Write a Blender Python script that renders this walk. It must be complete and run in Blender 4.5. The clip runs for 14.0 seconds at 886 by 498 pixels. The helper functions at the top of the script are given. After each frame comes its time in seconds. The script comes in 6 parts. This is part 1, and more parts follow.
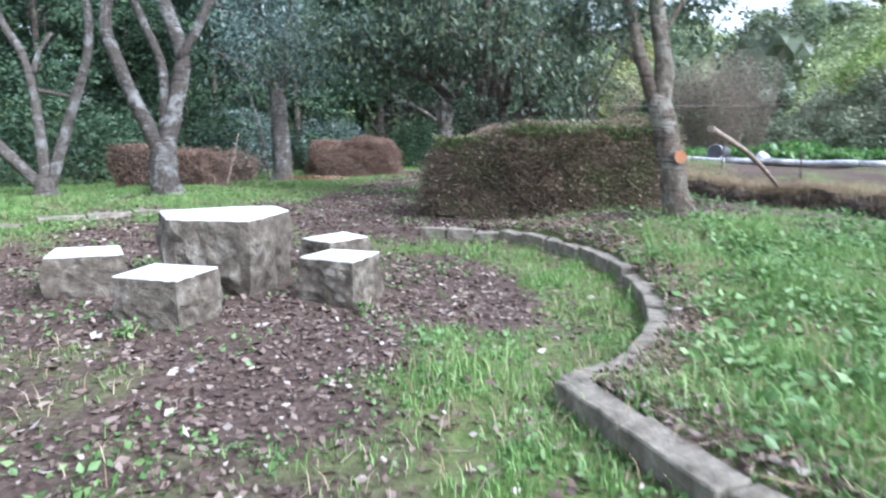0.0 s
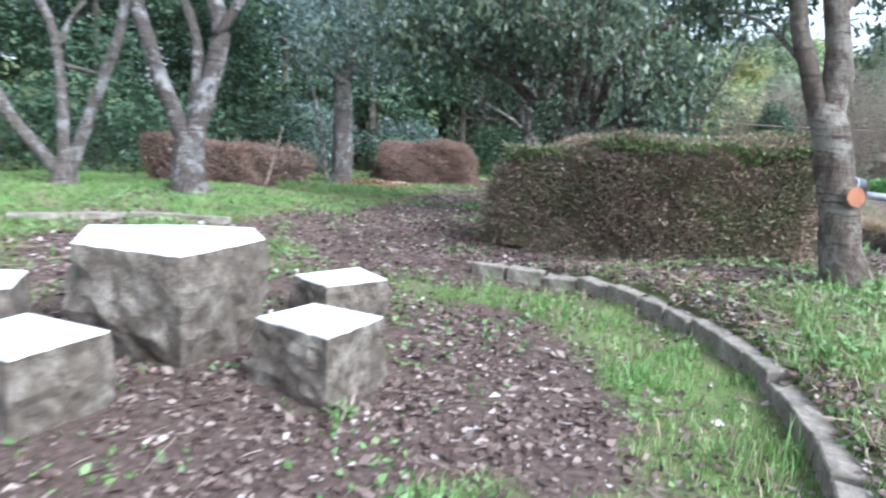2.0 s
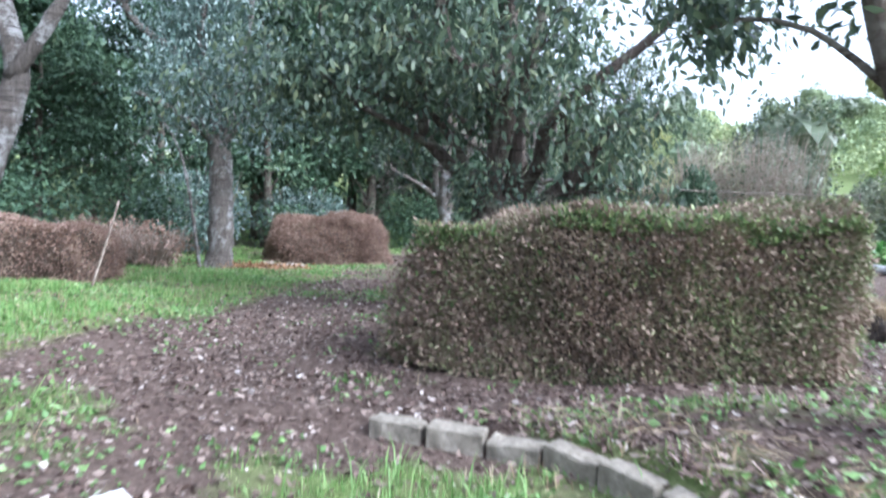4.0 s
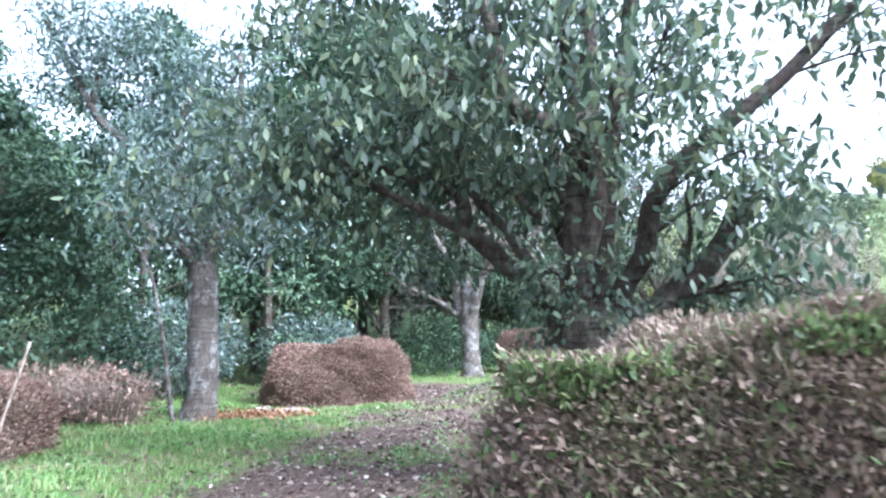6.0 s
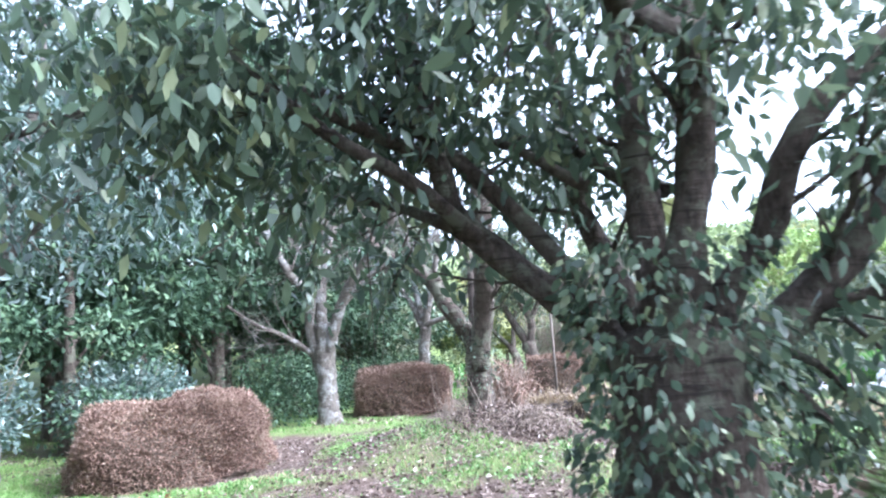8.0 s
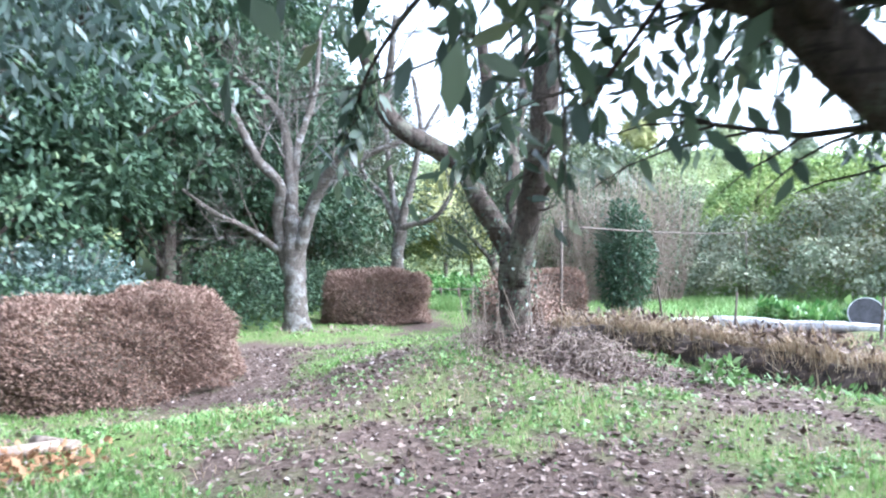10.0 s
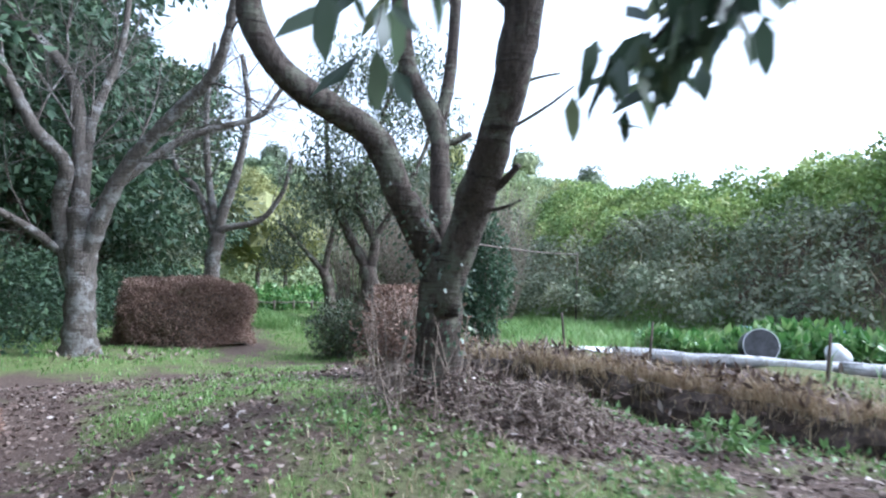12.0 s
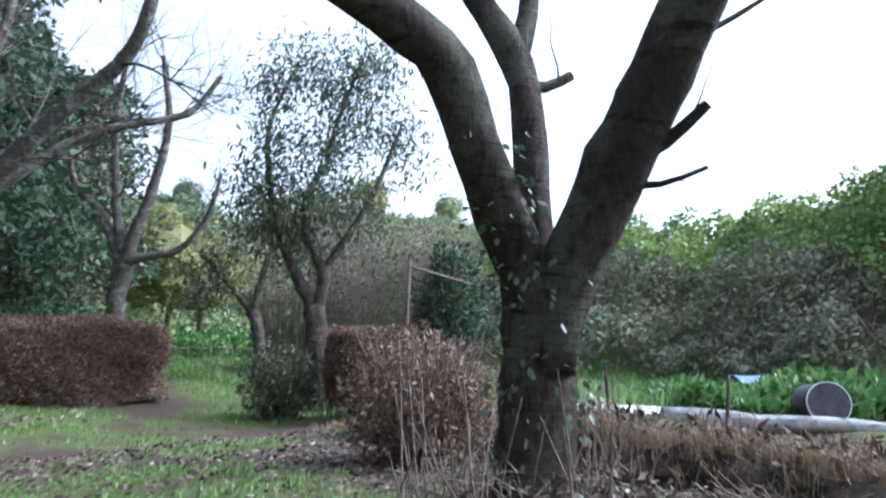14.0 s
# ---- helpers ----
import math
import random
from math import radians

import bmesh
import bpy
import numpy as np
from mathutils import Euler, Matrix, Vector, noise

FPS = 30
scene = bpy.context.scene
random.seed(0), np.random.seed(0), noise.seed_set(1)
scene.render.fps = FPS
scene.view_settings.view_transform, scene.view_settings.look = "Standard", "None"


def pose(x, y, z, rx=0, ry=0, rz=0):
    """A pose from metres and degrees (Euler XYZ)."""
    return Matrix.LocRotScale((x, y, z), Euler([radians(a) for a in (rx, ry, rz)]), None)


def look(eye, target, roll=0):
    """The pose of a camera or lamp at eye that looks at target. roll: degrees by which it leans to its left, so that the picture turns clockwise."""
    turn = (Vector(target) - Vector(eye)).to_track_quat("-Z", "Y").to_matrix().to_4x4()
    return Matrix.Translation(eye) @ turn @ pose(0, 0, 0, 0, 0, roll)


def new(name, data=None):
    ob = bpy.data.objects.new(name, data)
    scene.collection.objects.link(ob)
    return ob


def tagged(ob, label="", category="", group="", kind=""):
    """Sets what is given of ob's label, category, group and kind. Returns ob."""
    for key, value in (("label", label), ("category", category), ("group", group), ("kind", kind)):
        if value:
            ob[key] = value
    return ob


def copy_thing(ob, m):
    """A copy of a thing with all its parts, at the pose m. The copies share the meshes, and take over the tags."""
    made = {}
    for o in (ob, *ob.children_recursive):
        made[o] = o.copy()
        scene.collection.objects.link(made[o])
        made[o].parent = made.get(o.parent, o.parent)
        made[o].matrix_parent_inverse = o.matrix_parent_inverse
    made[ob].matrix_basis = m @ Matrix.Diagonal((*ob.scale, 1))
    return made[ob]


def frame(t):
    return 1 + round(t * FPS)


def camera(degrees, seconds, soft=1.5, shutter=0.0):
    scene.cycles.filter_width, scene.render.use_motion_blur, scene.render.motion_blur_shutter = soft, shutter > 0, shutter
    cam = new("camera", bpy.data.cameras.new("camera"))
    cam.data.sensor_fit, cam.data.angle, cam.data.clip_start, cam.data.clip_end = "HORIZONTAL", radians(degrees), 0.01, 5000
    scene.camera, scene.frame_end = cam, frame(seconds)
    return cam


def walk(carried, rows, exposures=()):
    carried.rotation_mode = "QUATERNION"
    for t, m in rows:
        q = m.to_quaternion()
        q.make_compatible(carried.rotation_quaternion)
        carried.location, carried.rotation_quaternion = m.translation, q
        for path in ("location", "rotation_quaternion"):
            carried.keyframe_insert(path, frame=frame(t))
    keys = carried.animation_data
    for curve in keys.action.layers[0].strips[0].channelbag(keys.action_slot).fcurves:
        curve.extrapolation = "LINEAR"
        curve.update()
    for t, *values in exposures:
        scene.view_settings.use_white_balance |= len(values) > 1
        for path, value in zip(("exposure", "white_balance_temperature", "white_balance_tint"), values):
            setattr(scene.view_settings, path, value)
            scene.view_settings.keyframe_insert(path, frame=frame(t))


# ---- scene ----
cam = camera(67.3, 14.0, soft=2.1, shutter=0.5)
PATH = [
    (0, (0.027, -0.022, 1.400), (0.021, 1.947, 1.048), -0.1),
    (0.5, (0.075, 0.442, 1.447), (-0.073, 2.409, 1.117), 2.3),
    (1, (0.182, 0.979, 1.443), (-0.160, 2.926, 1.141), 2.8),
    (1.5, (0.185, 1.534, 1.416), (-0.279, 3.457, 1.121), 3.6),
    (2, (0.223, 2.162, 1.389), (-0.023, 4.117, 1.048), 3.4),
    (2.5, (0.197, 2.769, 1.387), (0.058, 4.740, 1.081), 3.9),
    (3, (0.204, 3.418, 1.381), (0.195, 5.399, 1.111), 3.6),
    (3.5, (0.171, 4.114, 1.377), (0.125, 6.102, 1.166), 3.2),
    (4, (0.131, 4.745, 1.451), (0.122, 6.741, 1.323), 2.4),
    (4.2, (0.106, 5.020, 1.460), (0.047, 7.020, 1.410), 2.2),
    (6.3, (-0.465, 7.788, 1.440), (-0.479, 9.776, 1.699), -1.5),
    (6.5, (-0.556, 8.047, 1.445), (-0.547, 10.032, 1.730), -2.2),
    (7, (-0.868, 8.687, 1.430), (-0.669, 10.659, 1.744), -3.3),
    (7.5, (-1.167, 9.342, 1.496), (-0.813, 11.290, 1.807), -4.1),
    (8, (-1.334, 9.950, 1.515), (-0.839, 11.865, 1.828), -3.6),
    (8.5, (-1.513, 10.562, 1.554), (-1.006, 12.469, 1.891), -2.6),
    (9, (-1.618, 11.159, 1.539), (-1.007, 13.049, 1.766), -1.7),
    (9.2, (-1.636, 11.401, 1.539), (-1.073, 13.314, 1.691), -1.0),
    (11.3, (-1.760, 14.153, 1.549), (-0.789, 15.901, 1.556), 2.5),
    (12, (-1.693, 15.041, 1.556), (-0.539, 16.672, 1.640), 2.3),
    (12.5, (-1.503, 15.770, 1.550), (-0.364, 17.412, 1.635), 2.0),
    (13, (-1.235, 16.468, 1.500), (-0.036, 18.066, 1.590), 2.0),
    (13.5, (-1.120, 17.080, 1.470), (0.147, 18.623, 1.592), 2.3),
    (14, (-0.980, 17.620, 1.430), (0.355, 19.092, 1.660), 2.6),
]
walk(cam, [(t, look(eye, target, roll)) for t, eye, target, roll in PATH], ((0, 1.9, 5300, 10), (3, 2.15, 5300, 10), (4.2, 2.25, 5250, 11), (6.5, 2.85, 5200, 13), (9.2, 3.0, 5250, 12), (11.5, 2.1, 5200, 10), (14, 1.6, 5250, 10)))


# ---- world and light ----
SUN_ELEV, SUN_AZ = radians(42), radians(120)
world = bpy.data.worlds.new("sky")
scene.world = world
world.use_nodes = True
wn = world.node_tree.nodes
wl = world.node_tree.links
sky = wn.new("ShaderNodeTexSky")
sky.sky_type = "NISHITA"
sky.sun_disc = False
sky.sun_elevation, sky.sun_rotation = SUN_ELEV, SUN_AZ
sky.air_density, sky.dust_density, sky.ozone_density = 1.0, 4.0, 1.0
veil = wn.new("ShaderNodeHueSaturation")
veil.inputs["Saturation"].default_value = 0.3
wl.new(sky.outputs[0], veil.inputs["Color"])
wl.new(veil.outputs[0], wn["Background"].inputs["Color"])
wn["Background"].inputs["Strength"].default_value = 0.15
sun = new("sun", bpy.data.lights.new("sun", "SUN"))
sun.data.energy, sun.data.angle, sun.data.color = 0.8, radians(20), (1.0, 0.98, 0.95)
sun_dir = Vector((math.sin(SUN_AZ) * math.cos(SUN_ELEV), math.cos(SUN_AZ) * math.cos(SUN_ELEV), math.sin(SUN_ELEV)))
sun.matrix_world = look(sun_dir * 60, (0, 0, 0))


# ---- materials ----
def nodes_of(name):
    m = bpy.data.materials.new(name)
    m.use_nodes = True
    return m, m.node_tree.nodes, m.node_tree.links, m.node_tree.nodes["Principled BSDF"]


def noise_node(n, l, scale, detail=5, rough=0.6, coord="Object", stretch=None):
    tc = n.new("ShaderNodeTexCoord")
    tex = n.new("ShaderNodeTexNoise")
    tex.inputs["Scale"].default_value, tex.inputs["Detail"].default_value, tex.inputs["Roughness"].default_value = scale, detail, rough
    if stretch:
        mp = n.new("ShaderNodeMapping")
        mp.inputs["Scale"].default_value = stretch
        l.new(tc.outputs[coord], mp.inputs[0])
        l.new(mp.outputs[0], tex.inputs["Vector"])
    else:
        l.new(tc.outputs[coord], tex.inputs["Vector"])
    return tex.outputs["Fac"]


def ramp(n, l, fac, stops):
    r = n.new("ShaderNodeValToRGB")
    e = r.color_ramp.elements
    while len(e) < len(stops):
        e.new(0.5)
    for k, (p, c) in enumerate(stops):
        e[k].position, e[k].color = p, (*c, 1)
    l.new(fac, r.inputs[0])
    return r.outputs[0]


def mixed(n, l, fac, a, b, mode="MIX"):
    m = n.new("ShaderNodeMix")
    m.data_type, m.blend_type = "RGBA", mode
    for sock, val in ((m.inputs[0], fac), (m.inputs[6], a), (m.inputs[7], b)):
        if hasattr(val, "links"):
            l.new(val, sock)
        else:
            sock.default_value = (*val, 1) if isinstance(val, tuple) else val
    return m.outputs[2]


def relief(n, l, bsdf, height, strength, dist):
    b = n.new("ShaderNodeBump")
    b.inputs["Strength"].default_value, b.inputs["Distance"].default_value = strength, dist
    l.new(height, b.inputs["Height"])
    l.new(b.outputs[0], bsdf.inputs["Normal"])


def leaf_material(name, stops, rough=0.45, through_light=0.25, spec=0.5, clump=0.0, clump_scale=0.7, each=0.0):
    """Foliage: each leaf takes its own tone, by clump also that of its neighbours, by each that of its plant; some light passes through."""
    m, n, l, b = nodes_of(name)
    geo = n.new("ShaderNodeNewGeometry")
    fac = geo.outputs["Random Per Island"]
    if clump or each:
        spread_out = n.new("ShaderNodeMapRange")
        spread_out.inputs["From Min"].default_value, spread_out.inputs["From Max"].default_value = 0.3, 0.7
        l.new(noise_node(n, l, clump_scale, 4, 0.6), spread_out.inputs["Value"])
        both = n.new("ShaderNodeMix")
        both.inputs[0].default_value = clump
        l.new(fac, both.inputs[2])
        l.new(spread_out.outputs[0], both.inputs[3])
        fac = both.outputs[0]
    if each:
        info = n.new("ShaderNodeObjectInfo")
        own = n.new("ShaderNodeMix")
        own.inputs[0].default_value = each
        l.new(fac, own.inputs[2])
        l.new(info.outputs["Random"], own.inputs[3])
        fac = own.outputs[0]
    col = ramp(n, l, fac, stops)
    big = noise_node(n, l, 0.7, 3)
    col = mixed(n, l, 0.5, col, ramp(n, l, big, [(0.3, (0.55, 0.55, 0.55)), (0.7, (1.0, 1.0, 1.0))]), "MULTIPLY")
    l.new(col, b.inputs["Base Color"])
    b.inputs["Roughness"].default_value = rough
    b.inputs["Specular IOR Level"].default_value = spec
    if through_light:
        tr = n.new("ShaderNodeBsdfTranslucent")
        mx = n.new("ShaderNodeMixShader")
        mx.inputs[0].default_value = through_light
        l.new(col, tr.inputs["Color"])
        l.new(b.outputs[0], mx.inputs[1])
        l.new(tr.outputs[0], mx.inputs[2])
        l.new(mx.outputs[0], n["Material Output"].inputs["Surface"])
    return m


def bark_material(name, dark, pale, lichen, amount=0.5, scale=6.0):
    m, n, l, b = nodes_of(name)
    grain = noise_node(n, l, scale * 3.5, 10, 0.75, stretch=(1, 1, 0.22))
    patch = noise_node(n, l, scale * 0.55, 8, 0.72)
    blotch = noise_node(n, l, scale * 0.3, 6, 0.65)
    rings = noise_node(n, l, scale * 1.2, 5, 0.6, stretch=(0.35, 0.35, 3.2))
    col = ramp(n, l, grain, [(0.36, dark), (0.62, pale)])
    lo = 0.62 - 0.3 * amount
    col = mixed(n, l, ramp(n, l, patch, [(lo, (0, 0, 0)), (lo + 0.09, (0.9, 0.9, 0.9))]), col, lichen)
    col = mixed(n, l, ramp(n, l, blotch, [(0.5, (0, 0, 0)), (0.62, (0.65, 0.65, 0.65))]), col, tuple(0.5 * (u + v) for u, v in zip(dark, pale)))
    col = mixed(n, l, ramp(n, l, rings, [(0.57, (0, 0, 0)), (0.66, (0.85, 0.85, 0.85))]), col, dark)
    l.new(col, b.inputs["Base Color"])
    b.inputs["Roughness"].default_value = 0.92
    b.inputs["Specular IOR Level"].default_value = 0.25
    both = n.new("ShaderNodeMath")
    both.operation = "MULTIPLY_ADD"
    both.inputs[1].default_value = 0.6
    l.new(rings, both.inputs[0])
    l.new(grain, both.inputs[2])
    relief(n, l, b, both.outputs[0], 1.0, 0.09)
    return m


def stone_material(name, dark, mid, pale, scale=4.0, bump=0.02):
    m, n, l, b = nodes_of(name)
    f1 = noise_node(n, l, scale, 8, 0.65)
    f2 = noise_node(n, l, scale * 7, 8, 0.7)
    col = ramp(n, l, f1, [(0.3, dark), (0.5, mid), (0.72, pale)])
    col = mixed(n, l, 0.5, col, ramp(n, l, f2, [(0.35, (0.45, 0.43, 0.4)), (0.6, (1, 1, 1))]), "MULTIPLY")
    l.new(col, b.inputs["Base Color"])
    b.inputs["Roughness"].default_value = 0.92
    relief(n, l, b, f2, 0.7, bump)
    return m


def plain_material(name, a, b_col, rough=0.8, scale=8.0, metal=0.0):
    m, n, l, b = nodes_of(name)
    f = noise_node(n, l, scale, 6, 0.65)
    l.new(ramp(n, l, f, [(0.35, a), (0.65, b_col)]), b.inputs["Base Color"])
    b.inputs["Roughness"].default_value, b.inputs["Metallic"].default_value = rough, metal
    relief(n, l, b, f, 0.4, 0.01)
    return m


def ground_material():
    m, n, l, b = nodes_of("ground_soil_and_turf")
    at = n.new("ShaderNodeAttribute")
    at.attribute_name = "turf"
    fine = noise_node(n, l, 22, 8, 0.7)
    mid = noise_node(n, l, 3.0, 6, 0.6)
    soil = ramp(n, l, fine, [(0.3, (0.042, 0.028, 0.022)), (0.5, (0.095, 0.066, 0.053)), (0.72, (0.18, 0.137, 0.112))])
    turf = ramp(n, l, fine, [(0.3, (0.06, 0.085, 0.024)), (0.55, (0.13, 0.18, 0.055)), (0.75, (0.21, 0.23, 0.105))])
    turf = mixed(n, l, ramp(n, l, mid, [(0.45, (0, 0, 0)), (0.7, (0.7, 0.7, 0.7))]), turf, (0.15, 0.12, 0.075))
    add = n.new("ShaderNodeMath")
    add.operation = "ADD"
    l.new(at.outputs["Fac"], add.inputs[0])
    sc = n.new("ShaderNodeMath")
    sc.operation = "MULTIPLY_ADD"
    sc.inputs[1].default_value, sc.inputs[2].default_value = 0.9, -0.45
    l.new(mid, sc.inputs[0])
    l.new(sc.outputs[0], add.inputs[1])
    l.new(mixed(n, l, ramp(n, l, add.outputs[0], [(0.3, (0, 0, 0)), (0.65, (1, 1, 1))]), soil, turf), b.inputs["Base Color"])
    b.inputs["Roughness"].default_value = 0.97
    b.inputs["Specular IOR Level"].default_value = 0.2
    relief(n, l, b, fine, 0.9, 0.04)
    return m


M_GROUND = ground_material()
# stained sides darkened, sawn tops near white: light from above is partly in these colours
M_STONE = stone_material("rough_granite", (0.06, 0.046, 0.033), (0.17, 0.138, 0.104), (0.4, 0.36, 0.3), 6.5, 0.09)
M_STONE_TOP = stone_material("sawn_granite_lit_top", (0.60, 0.59, 0.57), (0.70, 0.69, 0.67), (0.78, 0.77, 0.75), 7.0, 0.004)
M_KERB = stone_material("mossy_kerb_stone", (0.095, 0.08, 0.06), (0.22, 0.19, 0.15), (0.4, 0.36, 0.3), 6.0, 0.02)
M_GRASS = leaf_material("grass", [(0.0, (0.10, 0.20, 0.045)), (0.5, (0.18, 0.32, 0.085)), (0.8, (0.30, 0.42, 0.15)), (1.0, (0.45, 0.40, 0.24))], 0.5, 0.3, 0.4, 0.35, 1.6)
M_DRYGRASS = leaf_material("dry_grass", [(0.0, (0.22, 0.15, 0.09)), (0.5, (0.36, 0.27, 0.17)), (1.0, (0.52, 0.44, 0.31))], 0.8, 0.2, 0.2)
M_LITTER = leaf_material("fallen_leaves", [(0.0, (0.05, 0.03, 0.024)), (0.4, (0.11, 0.072, 0.058)), (0.75, (0.19, 0.14, 0.115)), (0.93, (0.28, 0.22, 0.185)), (1.0, (0.5, 0.44, 0.4))], 0.7, 0.0, 0.3)
M_RUST = leaf_material("rust_leaves", [(0.0, (0.12, 0.06, 0.03)), (0.5, (0.26, 0.13, 0.06)), (1.0, (0.4, 0.24, 0.13))], 0.7, 0.1, 0.3)
M_WEED = leaf_material("weed_leaves", [(0.0, (0.08, 0.16, 0.045)), (0.6, (0.15, 0.26, 0.08)), (1.0, (0.3, 0.4, 0.17))], 0.45, 0.25, 0.4, 0.3, 2.0)
M_HEDGE = leaf_material("brown_hedge_leaves", [(0.0, (0.11, 0.066, 0.05)), (0.35, (0.21, 0.135, 0.1)), (0.7, (0.31, 0.205, 0.16)), (0.9, (0.4, 0.31, 0.235)), (1.0, (0.24, 0.27, 0.14))], 0.7, 0.12, 0.2, 0.35, 1.8)
M_HEDGE_MIX = leaf_material("green_brown_hedge_leaves", [(0.0, (0.11, 0.15, 0.06)), (0.3, (0.18, 0.19, 0.09)), (0.45, (0.25, 0.195, 0.135)), (0.62, (0.3, 0.22, 0.165)), (0.85, (0.23, 0.155, 0.115)), (1.0, (0.44, 0.36, 0.28))], 0.6, 0.15, 0.3, 0.5, 1.1)
M_HEDGE_FRESH = leaf_material("fresh_hedge_leaves", [(0.0, (0.08, 0.12, 0.045)), (0.6, (0.15, 0.21, 0.075)), (1.0, (0.28, 0.33, 0.13))], 0.5, 0.3, 0.4)
M_HEDGE_CORE = plain_material("dark_hedge_core", (0.045, 0.033, 0.024), (0.13, 0.095, 0.07), 0.95, 30)
M_LEAF_BIG = leaf_material("evergreen_leaves", [(0.0, (0.05, 0.075, 0.052)), (0.5, (0.095, 0.14, 0.088)), (0.85, (0.16, 0.21, 0.125)), (1.0, (0.27, 0.3, 0.16))], 0.4, 0.35, 0.5)
M_LEAF_BLUE = leaf_material("glossy_blue_green_leaves", [(0.0, (0.06, 0.1, 0.082)), (0.5, (0.115, 0.17, 0.142)), (1.0, (0.24, 0.3, 0.27))], 0.36, 0.25, 0.6)
M_LEAF_FOREST = leaf_material("forest_leaves", [(0.0, (0.024, 0.046, 0.028)), (0.4, (0.056, 0.1, 0.058)), (0.8, (0.11, 0.17, 0.09)), (1.0, (0.19, 0.21, 0.1))], 0.55, 0.22, 0.3, 0.6, 0.9)
M_LEAF_OLIVE = leaf_material("olive_green_leaves", [(0.0, (0.05, 0.075, 0.04)), (0.6, (0.10, 0.13, 0.07)), (1.0, (0.19, 0.2, 0.11))], 0.4, 0.25)
M_LEAF_BANK = leaf_material("bank_creeper_leaves", [(0.0, (0.09, 0.16, 0.05)), (0.35, (0.2, 0.3, 0.09)), (0.7, (0.36, 0.45, 0.15)), (1.0, (0.56, 0.56, 0.25))], 0.55, 0.28, 0.3, 0.65, 0.5)
M_LEAF_BANK_LOW = leaf_material("dull_vine_leaves", [(0.0, (0.08, 0.11, 0.07)), (0.35, (0.19, 0.23, 0.14)), (0.7, (0.32, 0.33, 0.23)), (1.0, (0.46, 0.5, 0.28))], 0.65, 0.2, 0.25, 0.75, 0.6)
M_LEAF_YELLOW = leaf_material("yellowing_leaves", [(0.0, (0.16, 0.18, 0.075)), (0.5, (0.27, 0.28, 0.11)), (1.0, (0.46, 0.43, 0.17))], 0.6, 0.25, 0.3, 0.5, 0.4)
# both hill leaf colours are lightened and greyed to paint in distance haze
M_LEAF_SCRUB = leaf_material("hazed_hill_scrub_leaves", [(0.0, (0.12, 0.17, 0.1)), (0.4, (0.24, 0.3, 0.15)), (0.7, (0.36, 0.41, 0.2)), (1.0, (0.55, 0.53, 0.3))], 0.65, 0.2, 0.25, 0.7, 0.09)
M_LEAF_HILL = leaf_material("hazed_hill_tree_leaves", [(0.0, (0.1, 0.14, 0.09)), (0.4, (0.18, 0.23, 0.13)), (0.75, (0.28, 0.32, 0.17)), (1.0, (0.42, 0.43, 0.22))], 0.65, 0.2, 0.25, 0.4, 0.35, 0.55)
M_LEAF_CROP = leaf_material("crop_leaves", [(0.0, (0.06, 0.16, 0.035)), (0.6, (0.13, 0.27, 0.07)), (1.0, (0.27, 0.38, 0.14))], 0.4, 0.3)
M_BARK_PALE = bark_material("pale_lichen_bark", (0.075, 0.062, 0.052), (0.19, 0.163, 0.14), (0.35, 0.34, 0.325), 0.38)
M_BARK_BROWN = bark_material("brown_bark", (0.07, 0.052, 0.04), (0.2, 0.155, 0.12), (0.33, 0.3, 0.25), 0.5)
M_BARK_GREY = bark_material("grey_bark", (0.046, 0.038, 0.033), (0.14, 0.118, 0.1), (0.31, 0.3, 0.285), 0.42)
M_BARK_DARK = bark_material("dark_bark", (0.038, 0.029, 0.024), (0.15, 0.118, 0.096), (0.19, 0.19, 0.14), 0.42)
M_TWIG = plain_material("dead_twigs", (0.13, 0.095, 0.072), (0.33, 0.265, 0.215), 0.9, 12)
M_CUT = plain_material("cut_wood", (0.2, 0.075, 0.035), (0.32, 0.13, 0.06), 0.85, 18)
M_LOG = bark_material("silvery_log", (0.16, 0.155, 0.15), (0.55, 0.54, 0.54), (0.78, 0.78, 0.79), 0.9, 7.0)
M_EARTH = plain_material("dark_earth", (0.02, 0.015, 0.011), (0.075, 0.052, 0.04), 0.97, 9)
M_DRUM = plain_material("grey_drum_metal", (0.03, 0.03, 0.032), (0.07, 0.07, 0.075), 0.6, 10)
M_WHITE = plain_material("white_sack", (0.68, 0.69, 0.7), (0.82, 0.82, 0.83), 0.7, 6)
M_POST = plain_material("fence_wood", (0.05, 0.04, 0.032), (0.13, 0.10, 0.08), 0.9, 20)
M_BLUE = plain_material("blue_tarp", (0.10, 0.2, 0.4), (0.2, 0.34, 0.55), 0.5, 5)


# ---- small tools ----
def np_mesh(name, verts, tris, mat, smooth=False):
    me = bpy.data.meshes.new(name)
    n, k = len(verts), len(tris)
    me.vertices.add(n)
    me.vertices.foreach_set("co", np.ascontiguousarray(verts, dtype=np.float32).ravel())
    me.loops.add(3 * k)
    me.loops.foreach_set("vertex_index", np.ascontiguousarray(tris, dtype=np.int32).ravel())
    me.polygons.add(k)
    me.polygons.foreach_set("loop_start", np.arange(0, 3 * k, 3, dtype=np.int32))
    me.polygons.foreach_set("loop_total", np.full(k, 3, dtype=np.int32))
    if smooth:
        me.polygons.foreach_set("use_smooth", np.ones(k, dtype=bool))
    me.update(calc_edges=True)
    me.materials.append(mat)
    return me


def unit(v):
    return v / np.maximum(np.linalg.norm(v, axis=1, keepdims=True), 1e-6)


